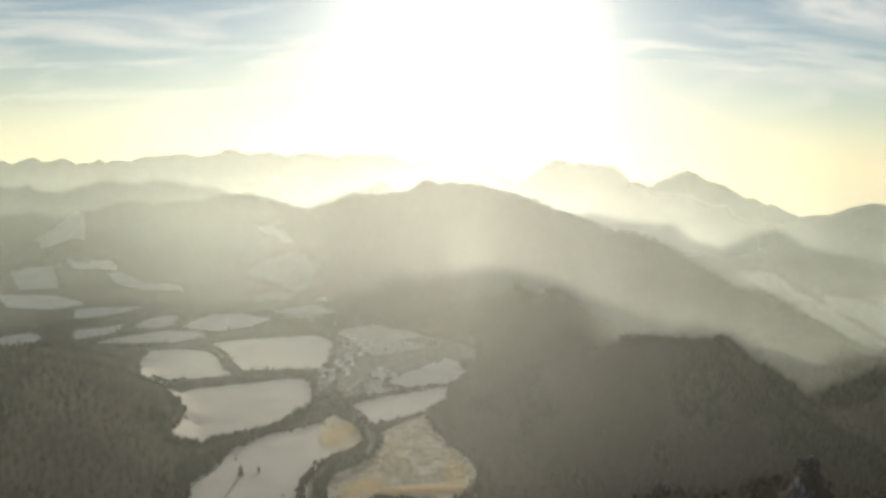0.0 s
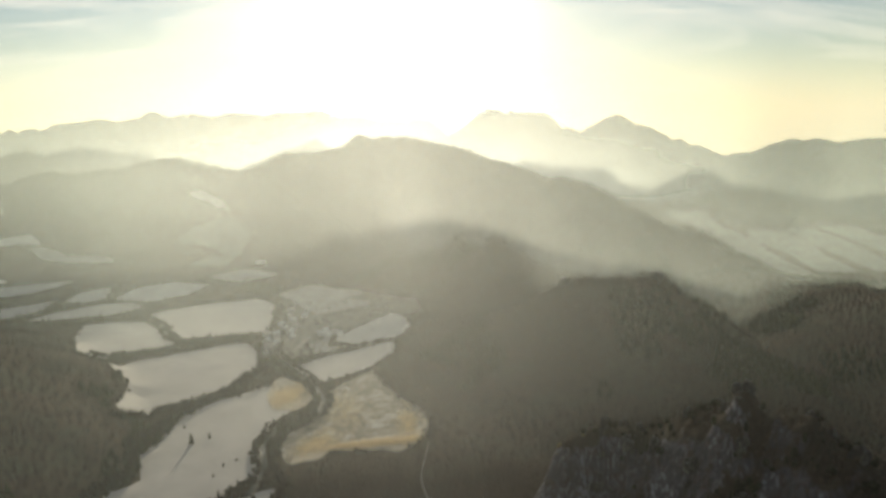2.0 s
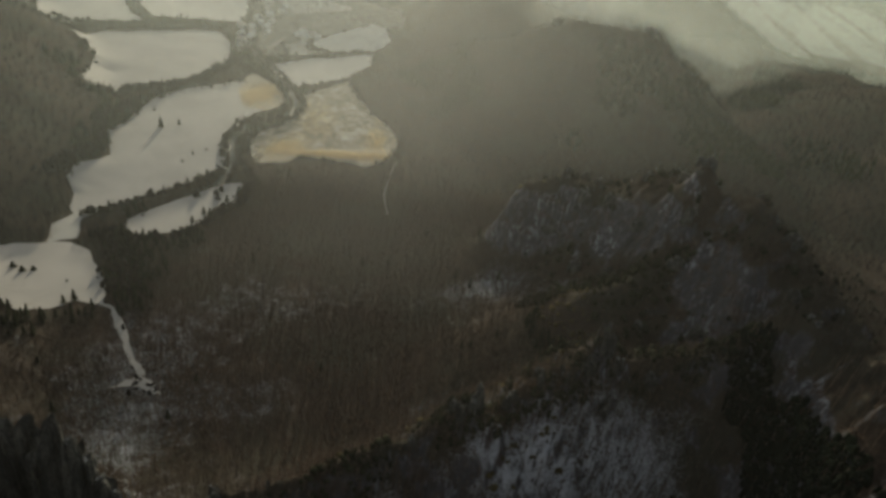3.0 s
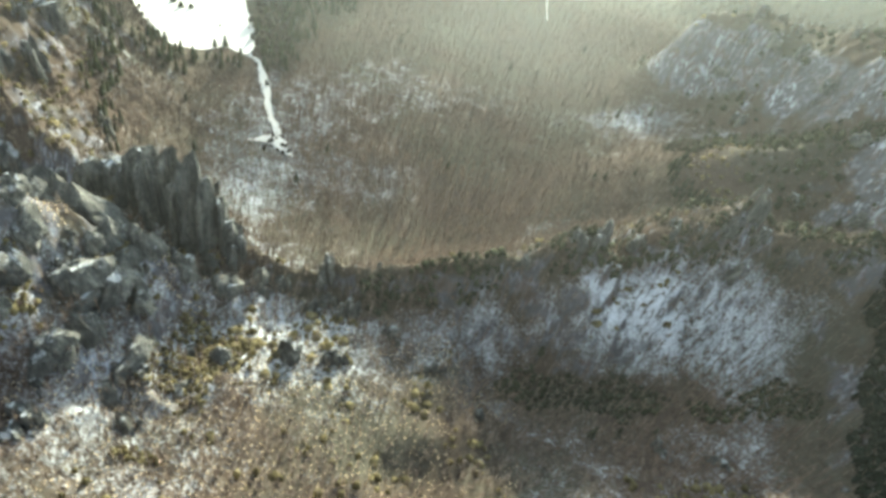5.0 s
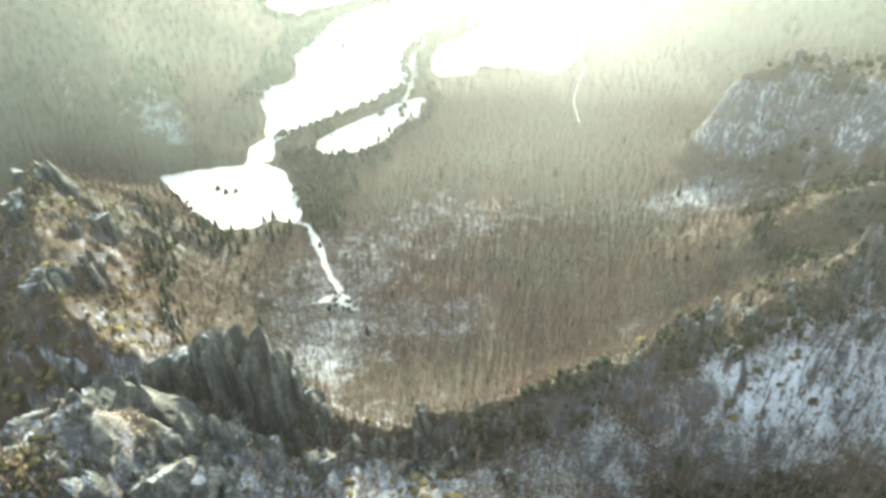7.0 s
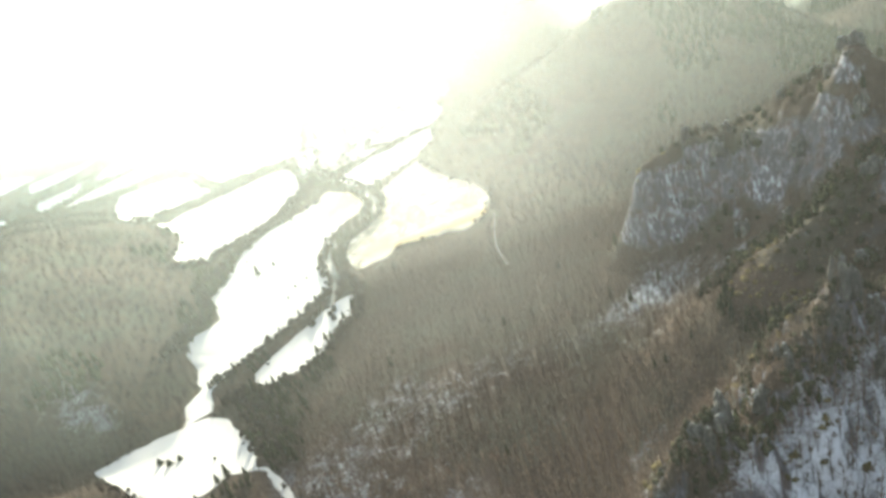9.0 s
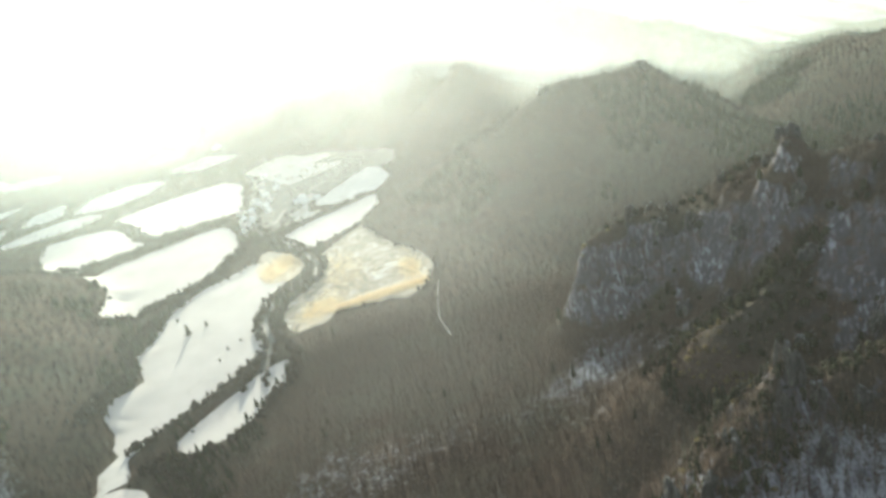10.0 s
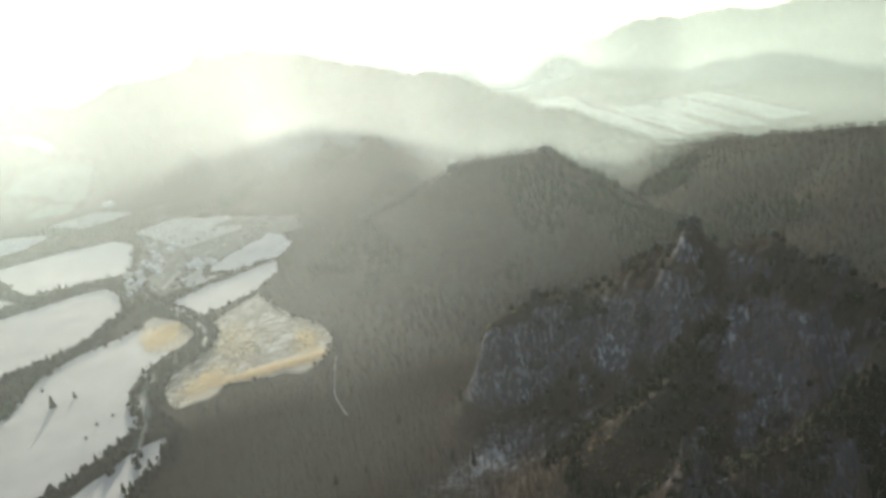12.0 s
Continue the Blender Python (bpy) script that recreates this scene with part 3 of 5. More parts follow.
field("quarry_ground", [(-78, 941), (-66, 963), (-20, 1016), (12, 913), (42, 860), (48, 816), (37, 772), (12, 747), (-32, 752), (-65, 757), (-82, 738), (-109, 731), (-121, 756), (-126, 786), (-118, 814), (-92, 844), (-74, 894)], EARTH,
      "bare yellow-brown rutted earth dusted with snow", "bare ground", step=5)
field("village_meadow", [(-204, 1105), (-200, 1210), (-196, 1300), (-206, 1420), (-150, 1500), (-40, 1480), (60, 1400), (70, 1330), (-30, 1275), (-90, 1190), (-118, 1110), (-150, 1085)], MEADOW,
      "thinly snow-covered meadow round the village", "meadow", 0.3)
field("snow_field", [(-222, 1520), (-149, 1592), (-45, 1492), (-26, 1400), (-128, 1335), (-180, 1440)], STUBBLE, OPEN)
field("snow_field", [(-587, 2123), (-560, 2168), (-461, 2172), (-374, 2151), (-382, 2087), (-405, 1984), (-474, 2057), (-563, 2103)], PLAIN, OPEN)
field("snow_field", [(-470, 2010), (-400, 1960), (-405, 1860), (-500, 1870)], PLAIN, OPEN)
field("snow_field", [(-992, 2074), (-923, 2093), (-772, 2060), (-725, 1969), (-828, 1968)], STUBBLE, OPEN)
field("snow_field", [(-1120, 2114), (-996, 2126), (-963, 2098), (-1068, 2078)], SNOW_DIRTY, OPEN)
field("snow_field", [(-597, 2310), (-492, 2263), (-465, 2225), (-562, 2267)], SNOW_DIRTY, OPEN)
field("snow_field", [(-881, 1692), (-818, 1718), (-735, 1733), (-778, 1629), (-835, 1596)], SNOW_DIRTY, OPEN)
field("snow_field", [(-1160, 1842), (-1019, 1850), (-897, 1760), (-942, 1685), (-1054, 1700)], SNOW_DIRTY, OPEN)
field("snow_field", [(-891, 1407), (-852, 1452), (-810, 1414), (-784, 1275), (-800, 1248)], SNOW, OPEN)
field("snow_field", [(-1258, 2055), (-1145, 2080), (-1075, 1963), (-1165, 1935)], STUBBLE, OPEN)
field("snow_field", [(-1330, 2300), (-1190, 2330), (-1130, 2240), (-1250, 2210)], STUBBLE, OPEN)
field("snow_field", [(-420, 1720), (-330, 1800), (-250, 1720), (-330, 1650)], STUBBLE, OPEN)
field("dry_meadow", [(-109, 734), (-82, 742), (-65, 761), (-32, 756), (12, 751), (35, 776), (42, 806), (14, 793), (-36, 783), (-98, 768)], DRY, "strip of golden dry grass along the bare ground", "meadow", 1.0, keep=False)


def ribbon(name, points, width, mat, label, category, lift=0.9, step=8.0):
    line = curve_loop([Vector((*p, 0)) for p in points], step, closed=False) + [Vector((*points[-1], 0))]
    left, right = [], []
    for i, p in enumerate(line):
        d = (line[min(i + 1, len(line) - 1)] - line[max(i - 1, 0)]).normalized()
        side = Vector((-d.y, d.x, 0)) * width * (0.5 + 0.12 * noise.noise(p / 15))
        left.append(p + side)
        right.append(p - side)
    xy = np.array([(p.x, p.y) for p in left + right])
    zs = height(xy[:, 0], xy[:, 1]) + lift
    n = len(line)
    faces = [(i + n, i + n + 1, i + 1, i) for i in range(n - 1)]
    return tagged(mesh_object(name, [(x, y, z) for (x, y), z in zip(xy, zs)], faces, mat, smooth_shade=True), label, category, kind="structure")


RIVER = [(-150, 640), (-136, 721), (-146, 779), (-132, 838), (-93, 862), (-84, 905), (-100, 962), (-134, 1024), (-165, 1085), (-180, 1126), (-190, 1240), (-193, 1418), (-219, 1514), (-330, 1640), (-470, 1720)]
ribbon("river", RIVER, 7, WATER, "dark narrow river winding between trees", "river", 0.45)
ribbon("village_road", [(-150, 1120), (-129, 1195), (-136, 1240), (-154, 1376), (-171, 1508), (-190, 1640)], 4.5, TRACK, "pale snow-packed village road", "road")
ribbon("field_road", [(-130, 1228), (-73, 1291), (-15, 1351), (40, 1410)], 5, TRACK, "pale straight road along the fields", "road", 1.1)
for x0, y0, x1, y1, w0, w1, mat in ((925, 1470, 1020, 1960, 40, 50, PLAIN), (1020, 1990, 1140, 2560, 50, 60, PLAIN), (1040, 1500, 1180, 2060, 45, 60, PLAIN),
                                    (1160, 1480, 1310, 2080, 40, 50, PLAIN), (1290, 1500, 1440, 2100, 45, 50, PLAIN)):
    dx, dy = (x1 - x0) / math.hypot(x1 - x0, y1 - y0), (y1 - y0) / math.hypot(x1 - x0, y1 - y0)
    edge = [(x0 + (x1 - x0) * t - side * dy * (w0 + (w1 - w0) * t) * (1 + 0.25 * math.sin(7 * t + x0)), y0 + (y1 - y0) * t + side * dx * (w0 + (w1 - w0) * t))
            for side, ts in ((1, (0, 0.33, 0.66, 1)), (-1, (1, 0.66, 0.33, 0))) for t in ts]
    field("plain_field", edge, mat, "long snow-dusted field strip on the misty plain", step=25)
ribbon("forest_road", [(45, 765), (36, 720), (30, 680), (34, 640)], 1.5, TRACK, "snowy forest track climbing the slope", "track", 1.0)

# ---------------------------------------------------------------- rocks
def part(name, bm, mat, parent, label=""):
    me = bpy.data.meshes.new(name)
    bm.to_mesh(me)
    bm.free()
    me.materials.append(mat)
    ob = new(name, me)
    ob.parent = parent
    return tagged(ob, label)


def block(pick, bm, x, y, rx, ry, z0, z1, slim=0.45, worn=1.0):
    """One angular block: the hull of a few points, broken a little at its edges."""
    part_bm = bmesh.new()
    for _ in range(17):
        u = pick.random()
        k = 1.0 - slim * u ** 2
        a = pick.uniform(0, 2 * math.pi)
        r = pick.uniform(0.75, 1.0)
        part_bm.verts.new((x + rx * k * r * math.cos(a), y + ry * k * r * math.sin(a), z0 + (z1 - z0) * u))
    bmesh.ops.convex_hull(part_bm, input=part_bm.verts)
    bmesh.ops.delete(part_bm, geom=[v for v in part_bm.verts if not v.link_faces], context="VERTS")
    bmesh.ops.triangulate(part_bm, faces=part_bm.faces)
    bmesh.ops.subdivide_edges(part_bm, edges=part_bm.edges, cuts=3 if z1 - z0 > 12 else 2 if z1 - z0 > 7.5 else 1, use_grid_fill=True)
    size = min(rx, ry, 0.5 * (z1 - z0))
    for v in part_bm.verts:
        q = v.co / max(size, 1.0) * 1.6 + Vector((x, y, 3))
        v.co += Vector((noise.noise(q), noise.noise(q + Vector((9, 0, 0))), 0.6 * noise.noise(q + Vector((0, 9, 0))))) * 0.22 * size * worn
        q = q * 3.1
        v.co += Vector((noise.noise(q), noise.noise(q + Vector((9, 0, 0))), noise.noise(q + Vector((0, 9, 0))))) * 0.11 * size * worn
    me = bpy.data.meshes.new("block")
    part_bm.to_mesh(me)
    part_bm.free()
    bm.from_mesh(me)
    bpy.data.meshes.remove(me)


def rock(name, x, y, top, rx, ry, label, depth=None, turn=0.0, seed=1, taper=0.5, slab=False):
    """A weathered outcrop: upright blocks parted by clefts, sunk into the slope."""
    pick = random.Random(seed)
    g = ground_z(x, y)
    h = max(3.0, top - g) if top else rx * 0.9
    foot = depth or max(6.0, 0.6 * h)
    bm = bmesh.new()
    n = 4 if not top else (7 if taper > 0.3 else 6)
    if slab:
        n = 4
    for i in range(n):
        a, r = pick.uniform(0, 2 * math.pi), (0.0 if i == 0 else pick.uniform(0.35, 0.75))
        up = h if i == 0 else h * pick.uniform(0.45 if taper > 0.3 else 0.72, 0.95)
        wide = pick.uniform(0.65, 1.0) if slab else pick.uniform(0.36, 0.56)
        block(pick, bm, r * rx * math.cos(a), r * ry * math.sin(a), rx * wide, ry * wide, -foot, 0.85 * up if slab else up, 0.75 if slab else 0.45 if taper > 0.3 else 0.25, 0.55 if slab else 1.0)
    me = bpy.data.meshes.new(name)
    bm.to_mesh(me)
    bm.free()
    me.materials.append(ROCK)
    ob = new(name, me)
    ob.matrix_world = pose(x, y, g, 0, 0, turn)
    return tagged(ob, label, "rock", "rocky ridges")


def pillar(x, y, top, rx, ry, label, seed, lean=0.0):
    """A fluted column of a cleft cliff: ribs from foot to top, a ragged pointed head."""
    pick = random.Random(seed)
    g = ground_z(x, y)
    foot = min(-14.0, 78.0 - g)
    up = top - g
    n, rings = 22, 20
    flute = [1.0 + 0.13 * pick.uniform(-1, 1) - (0.38 if pick.random() < 0.2 else 0.0) for _ in range(n)]
    head = [1.0 - pick.uniform(0.0, 0.16) - 0.14 * (0.5 + 0.5 * math.sin(2 * math.pi * i / n + seed)) for i in range(n)]
    bm = bmesh.new()
    loops = []
    for k in range(rings + 1):
        u = k / rings
        loop = []
        for i in range(n):
            a = 2 * math.pi * i / n
            h = foot + (up * head[i] - foot) * u
            w = (1.12 - 0.30 * u) * flute[i] * (1.0 if k < rings else 0.75) * (1 + 0.16 * noise.noise(Vector((i * 0.9, h * 0.16, seed * 3.1))) + 0.10 * pick.uniform(-1, 1))
            loop.append(bm.verts.new((rx * w * math.cos(a) + lean * u * rx, ry * w * math.sin(a), h + 0.6 * pick.uniform(-1, 1) * (k > 0))))
        loops.append(loop)
    for lo, hi in zip(loops, loops[1:]):
        for i in range(n):
            j = (i + 1) % n
            bm.faces.new((lo[i], lo[j], hi[j], hi[i]))
    tip = bm.verts.new((lean * rx, 0, up * 0.96))
    for i in range(n):
        bm.faces.new((loops[-1][i], loops[-1][(i + 1) % n], tip))
    me = bpy.data.meshes.new("rock_pillar")
    bm.to_mesh(me)
    bm.free()
    me.materials.append(ROCK)
    ob = new("rock_pillar", me)
    ob.matrix_world = pose(x, y, g, 0, 0, pick.uniform(-25, 25))
    return tagged(ob, label, "rock", "rocky ridges")


PILLAR = "tall dark grey rock pillar of a cleft cliff"
# top of the cliff along its length: x, height
CREST = ((-180, 116), (-169, 128), (-161, 138), (-148, 138), (-140, 145), (-134, 151), (-129, 149), (-125, 139), (-121, 146), (-117, 153), (-113, 142), (-107, 130), (-101, 114), (-95, 98))
spot_x, walls = -180.0, random.Random(77)
while spot_x < -94:
    crest = float(np.interp(spot_x, *zip(*CREST))) + walls.uniform(-7.0, 2.0)
    pillar(spot_x, 208 + walls.uniform(-3, 3), crest, walls.uniform(3.4, 7.0), walls.uniform(4.5, 7.5), PILLAR, 400 + int(-10 * spot_x), walls.uniform(-0.3, 0.3))
    spot_x += walls.uniform(3.2, 6.2)
pillar(-117, 206, 154, 4.2, 4.6, "pointed rock spire dusted with snow on a ridge", 431)
for i, (x, y, top, rx, ry) in enumerate(((-150, 217, 130, 20, 8), (-124, 216, 128, 18, 7), (-168, 215, 118, 16, 8))):
    rock("rock_pillar", x, y, top, rx, ry, PILLAR, 40, 20 * i, i + 1, taper=0.22)
BLOCK = "weathered grey rock outcrop with snow in its hollows"
HUMP_ROCKS = (
    (-150, 174, 17, 20, 11), (-174, 152, 18, 24, 12), (-128, 150, 12, 18, 10), (-162, 168, 14, 12, 9), (-178, 150, 15, 12, 9), (-140, 182, 12, 9, 7), (-106, 196, 19, 6, 6),
    (-168, 140, 14, 13, 8), (-182, 196, 12, 12, 8), (-196, 178, 13, 12, 9), (-124, 172, 13, 9, 6), (-112, 180, 12, 8, 6), (-133, 160, 12, 10, 7), (-118, 158, 11, 9, 7),
    (-146, 148, 12, 11, 7), (-86, 200, 13, 6, 6), (-98, 186, 11, 8, 6), (-75, 206, 10, 6, 5), (-43, 200, 15, 6, 6),
    (-147, 131, 8, 13, 9), (-145, 120, 10, 7, 6), (-134, 148, 8, 13, 8), (-112, 129, 9, 16, 8), (-91, 131, 6, 8, 6), (-40, 166, 9, 7, 5), (-52, 206, 8, 7, 5),
    (-128, 118, 7, 10, 7),
)
SADDLE_ROCKS = (
    (-58, 214, 10, 7, 5), (-60, 196, 9, 6, 5), (-20, 190, 9, 7, 5), (2, 178, 7, 7, 4), (24, 163, 5, 5, 3), (-60, 165, 12, 9, 6), (-82, 150, 10, 9, 6), (-124, 130, 12, 12, 8),
    (-190, 130, 14, 13, 9), (-205, 120, 12, 12, 9), (-225, 190, 14, 14, 9), (-210, 215, 13, 12, 8), (-172, 105, 10, 10, 7), (61, 253, 11, 8, 5), (52, 249, 8, 6, 5),
)
TEETH_ROCKS = (
    (72, 258, 7, 6, 4), (141, 302, 15, 7, 6), (134, 294, 10, 6, 6), (152, 300, 8, 7, 5), (100, 276, 6, 7, 4), (176, 301, 6, 7, 4), (146, 284, 9, 5, 6), (30, 240, 6, 6, 4),
    (84, 266, 6, 6, 4), (116, 286, 7, 6, 4), (114, 178, 5, 8, 4), (142, 182, 6, 9, 5), (164, 224, 5, 7, 5),
)
for i, (x, y, up, rx, ry) in enumerate(HUMP_ROCKS + SADDLE_ROCKS + TEETH_ROCKS):
    rock("rock_outcrop", x, y, ground_z(x, y) + up, rx, ry, BLOCK, None, 37 * i, 20 + i, slab=x < -60)
CLIFF = "dark hazy rock cliff standing over the wooded slope"
for i, (x, y, up, rx, ry) in enumerate(((-296, 350, 18, 17, 12), (-262, 328, 11, 15, 10), (-288, 316, 10, 15, 10), (-205, 278, 9, 14, 8), (-245, 285, 9, 15, 9), (-240, 250, 8, 14, 9))):
    rock("rock_cliff", x, y, ground_z(x, y) + up, rx, ry, CLIFF, 26, 41 * i, 300 + i, taper=0.25)
CREST_ROCKS = (
    (251, 456, 6, 8, 7), (259, 449, 4, 9, 6), (243, 462, 5, 8, 6), (270, 408, 10, 6, 5), (255, 474, 7, 7, 5), (272, 458, 6, 8, 5), (246, 484, 6, 7, 5), (229, 498, 6, 7, 4), (196, 545, 5, 7, 5), (186, 556, 7, 6, 5), (205, 530, 5, 6, 5),
    (178, 548, 12, 12, 6), (190, 520, 9, 10, 6), (168, 525, 7, 7, 5), (205, 500, 8, 8, 6),
)
FLANK_ROCKS = (
    (180, 470, 8, 8, 6), (215, 455, 10, 9, 6), (190, 430, 9, 8, 6), (272, 440, 4, 6, 5), (274, 392, 5, 7, 5), (270, 360, 6, 8, 6), (265, 330, 6, 8, 6), (262, 300, 6, 9, 6),
    (222, 400, 9, 8, 6), (228, 350, 8, 9, 6), (232, 420, 9, 8, 5),
)
for i, (x, y, up, rx, ry) in enumerate(CREST_ROCKS + FLANK_ROCKS):
    rock("rock_outcrop", x, y, ground_z(x, y) + up, rx, ry, "dark rock crag on the steep wooded summit ridge", None, 53 * i, 70 + i)
for i, (x, y, up, rx, ry) in enumerate(((284, 1052, 9, 14, 10), (300, 1053, 6, 16, 9), (345, 1055, 5, 22, 9), (390, 1060, 6, 24, 9), (430, 1063, 8, 18, 9), (161, 1511, 16, 12, 9), (222, 1372, 10, 18, 12),
                                        (212, 1385, 8, 14, 9), (240, 1362, 6, 16, 9))):
    rock("summit_rock", x, y, ground_z(x, y) + up, rx, ry, "dark bare rock summit above the forest", None, 29 * i, 120 + i)


def strew_rocks():
    """Smaller blocks broken out of the craggy ridges."""
    pick = random.Random(5)
    stones = []
    for k in range(6):
        stones.append(rock("boulder", -120 - 12 * k, 165 + 3 * k, 0, 4.2, 3.4, "broken grey boulder with a cap of snow", 3.0, 60 * k, 200 + k))
    made = 0
    while made < 110:
        area = pick.choice(((-240, -80, 110, 205), (-240, -80, 110, 205), (-190, -60, 85, 165), (-190, -60, 85, 165), (-320, -190, 200, 350), (-40, 220, 180, 300), (150, 280, 300, 560)))
        x, y = pick.uniform(*area[:2]), pick.uniform(*area[2:])
        a = np.array([x]), np.array([y])
        if float(max(ridge_height(*a, name)[0] for name in CRAGGY)) < 55:
            continue
        g = ground_z(x, y)
        if pick.random() > (g - 50) / 60:
            continue
        k = pick.uniform(0.45, 1.5) * (1.4 if y < 165 and x < -60 else 1.0)
        ob = copy_thing(pick.choice(stones), pose(x, y, g, 0, 0, pick.uniform(0, 360)))
        ob.scale = (k, k, k * pick.uniform(0.7, 1.3))
        made += 1


strew_rocks()


# ---------------------------------------------------------------- trees
def blades(rng, height_m, spread, n, width, twigs, trunk=0.16, lift=0.9, low=0.3):
    """Points and triangles of a leafless tree: a tapered trunk, limbs and twigs as thin blades."""
    v, f = [], []

    def tri(a, b, c):
        f.append((len(v), len(v) + 1, len(v) + 2))
        v.extend((a, b, c))

    top = np.array([rng.normal(0, 0.3), rng.normal(0, 0.3), height_m * 0.9])
    k = 3
    ring = [np.array([math.cos(2 * math.pi * i / k), math.sin(2 * math.pi * i / k), 0]) * trunk for i in range(k)]
    b0 = len(v)
    for r in ring:
        v.append(r + (0, 0, -1.0))
    for r in ring:
        v.append(r * 0.35 + top * 0.75)
    v.append(top)
    for i in range(k):
        j = (i + 1) % k
        f.extend(((b0 + i, b0 + j, b0 + k + j), (b0 + i, b0 + k + j, b0 + k + i), (b0 + k + i, b0 + k + j, b0 + 2 * k)))
    for _ in range(n):
        u = rng.uniform(low, 0.92)
        a = rng.uniform(0, 2 * math.pi)
        base = top * u
        length = spread * (1.15 - 0.75 * u) * rng.uniform(0.7, 1.15)
        d = np.array([math.cos(a), math.sin(a), lift * rng.uniform(0.6, 1.3)])
        d /= np.linalg.norm(d)
        s = np.array([-math.sin(a), math.cos(a), 0.2]) * width
        tip = base + d * length
        tri(base - s, base + s, tip)
        for _ in range(twigs):
            q = base + d * length * rng.uniform(0.3, 0.85)
            e = d + rng.normal(0, 0.55, 3)
            e[2] += 0.35
            e /= np.linalg.norm(e)
            c = np.cross(e, rng.normal(0, 1, 3))
            c *= width * 0.7 / max(np.linalg.norm(c), 1e-3)
            tri(q - c, q + c, q + e * length * rng.uniform(0.35, 0.6))
    return np.array(v), np.array(f)


def conifer(rng, height_m, spread, tiers=6, sides=7):
    """A conifer as ragged drooping whorls round a thin trunk."""
    v, f = [], []
    for t in range(tiers):
        u = t / tiers
        z0, z1 = height_m * (0.10 + 0.80 * u), height_m * (0.10 + 0.80 * u + 1.5 / tiers * (1 - 0.35 * u))
        r = spread * (1 - 0.82 * u)
        c = len(v)
        v.append((rng.normal(0, 0.08), rng.normal(0, 0.08), min(z1, height_m)))
        a0 = rng.uniform(0, 6.28)
        for i in range(sides * 2):
            a = a0 + math.pi * i / sides
            rr = r * (rng.uniform(0.85, 1.2) if i % 2 else rng.uniform(0.4, 0.6))
            v.append((rr * math.cos(a), rr * math.sin(a), z0 - (0.35 if i % 2 else -0.25) * r * 0.5 + rng.normal(0, 0.12)))
        for i in range(sides * 2):
            f.append((c, c + 1 + i, c + 1 + (i + 1) % (sides * 2)))
    b = len(v)
    for i in range(3):
        v.append((0.16 * math.cos(2.1 * i), 0.16 * math.sin(2.1 * i), -1.0))
    v.append((0, 0, height_m * 0.6))
    f.extend(((b, b + 1, b + 3), (b + 1, b + 2, b + 3), (b + 2, b, b + 3)))
    return np.array(v), np.array(f)


def tuft(rng, height_m, spread, sides=5):
    """Seen from far: an uneven crown with gaps at its rim."""
    v, f = [], []
    for z, r in ((0.15, 0.8), (0.55, 1.0), (0.85, 0.55)):
        for i in range(sides):
            a = 2 * math.pi * (i + rng.uniform(-0.3, 0.3)) / sides
            q = r * spread * rng.uniform(0.6, 1.15)
            v.append((q * math.cos(a), q * math.sin(a), height_m * (z + rng.uniform(-0.12, 0.12))))
    v.append((0, 0, height_m))
    for ring in range(2):
        for i in range(sides):
            j = (i + 1) % sides
            f.append((ring * sides + i, ring * sides + j, ring * sides + sides + i))
            if rng.uniform() < 0.75:
                f.append((ring * sides + j, ring * sides + sides + j, ring * sides + sides + i))
    for i in range(sides):
        f.append((2 * sides + i, 2 * sides + (i + 1) % sides, 3 * sides))
    return np.array(v), np.array(f)


def scatter(name, protos, x, y, mat, label, category, rng, size=(0.75, 1.25)):
    """One mesh of many plants, each a turned and scaled variant."""
    z = height(x, y)
    kind = rng.integers(0, len(protos), len(x))
    turn, big = rng.uniform(0, 2 * math.pi, len(x)), rng.uniform(*size, len(x))
    vs, fs, start = [], [], 0
    for k, (pv, pf) in enumerate(protos):
        m = kind == k
        if not m.any():
            continue
        c, s, b = np.cos(turn[m])[:, None], np.sin(turn[m])[:, None], big[m][:, None]
        wide = b * rng.uniform(0.85, 1.15, b.shape)
        px = (pv[None, :, 0] * c - pv[None, :, 1] * s) * wide + x[m][:, None]
        py = (pv[None, :, 0] * s + pv[None, :, 1] * c) * wide + y[m][:, None]
        pz = pv[None, :, 2] * b + z[m][:, None]
        vs.append(np.stack([px, py, pz], -1).reshape(-1, 3))
        fs.append((pf[None] + (start + np.arange(m.sum()) * len(pv))[:, None, None]).reshape(-1, 3))
        start += m.sum() * len(pv)
    ob = array_mesh(name, np.concatenate(vs), np.concatenate(fs), mat)
    return tagged(ob, label, category, kind="stuff")


def spots(x0, x1, y0, y1, gap, rng):
    gx, gy = np.meshgrid(np.arange(x0, x1, gap), np.arange(y0, y1, gap))
    x, y = gx.ravel() + rng.uniform(-0.48, 0.48, gx.size) * gap, gy.ravel() + rng.uniform(-0.48, 0.48, gx.size) * gap
    return x, y


def wooded(x, y):
    """Where trees may stand: off the fields, the water and the tracks."""
    ok = np.ones(x.shape, bool)
    r = np.hypot(x, y)
    step = np.where(r > 700, 16.0, 7.0)
    for loop in FIELD_LOOPS:
        ok &= ~inside(x, y, loop) & ~inside(x + step * x / r, y + step * y / r, loop)
    ok &= line_gap(x, y, RIVER) > 5
    ok &= line_gap(x, y, [(-150, 1120), (-129, 1195), (-136, 1240), (-154, 1376), (-171, 1508)]) > 9
    ok &= line_gap(x, y, [(-130, 1228), (-73, 1291), (-15, 1351)]) > 7
    return ok


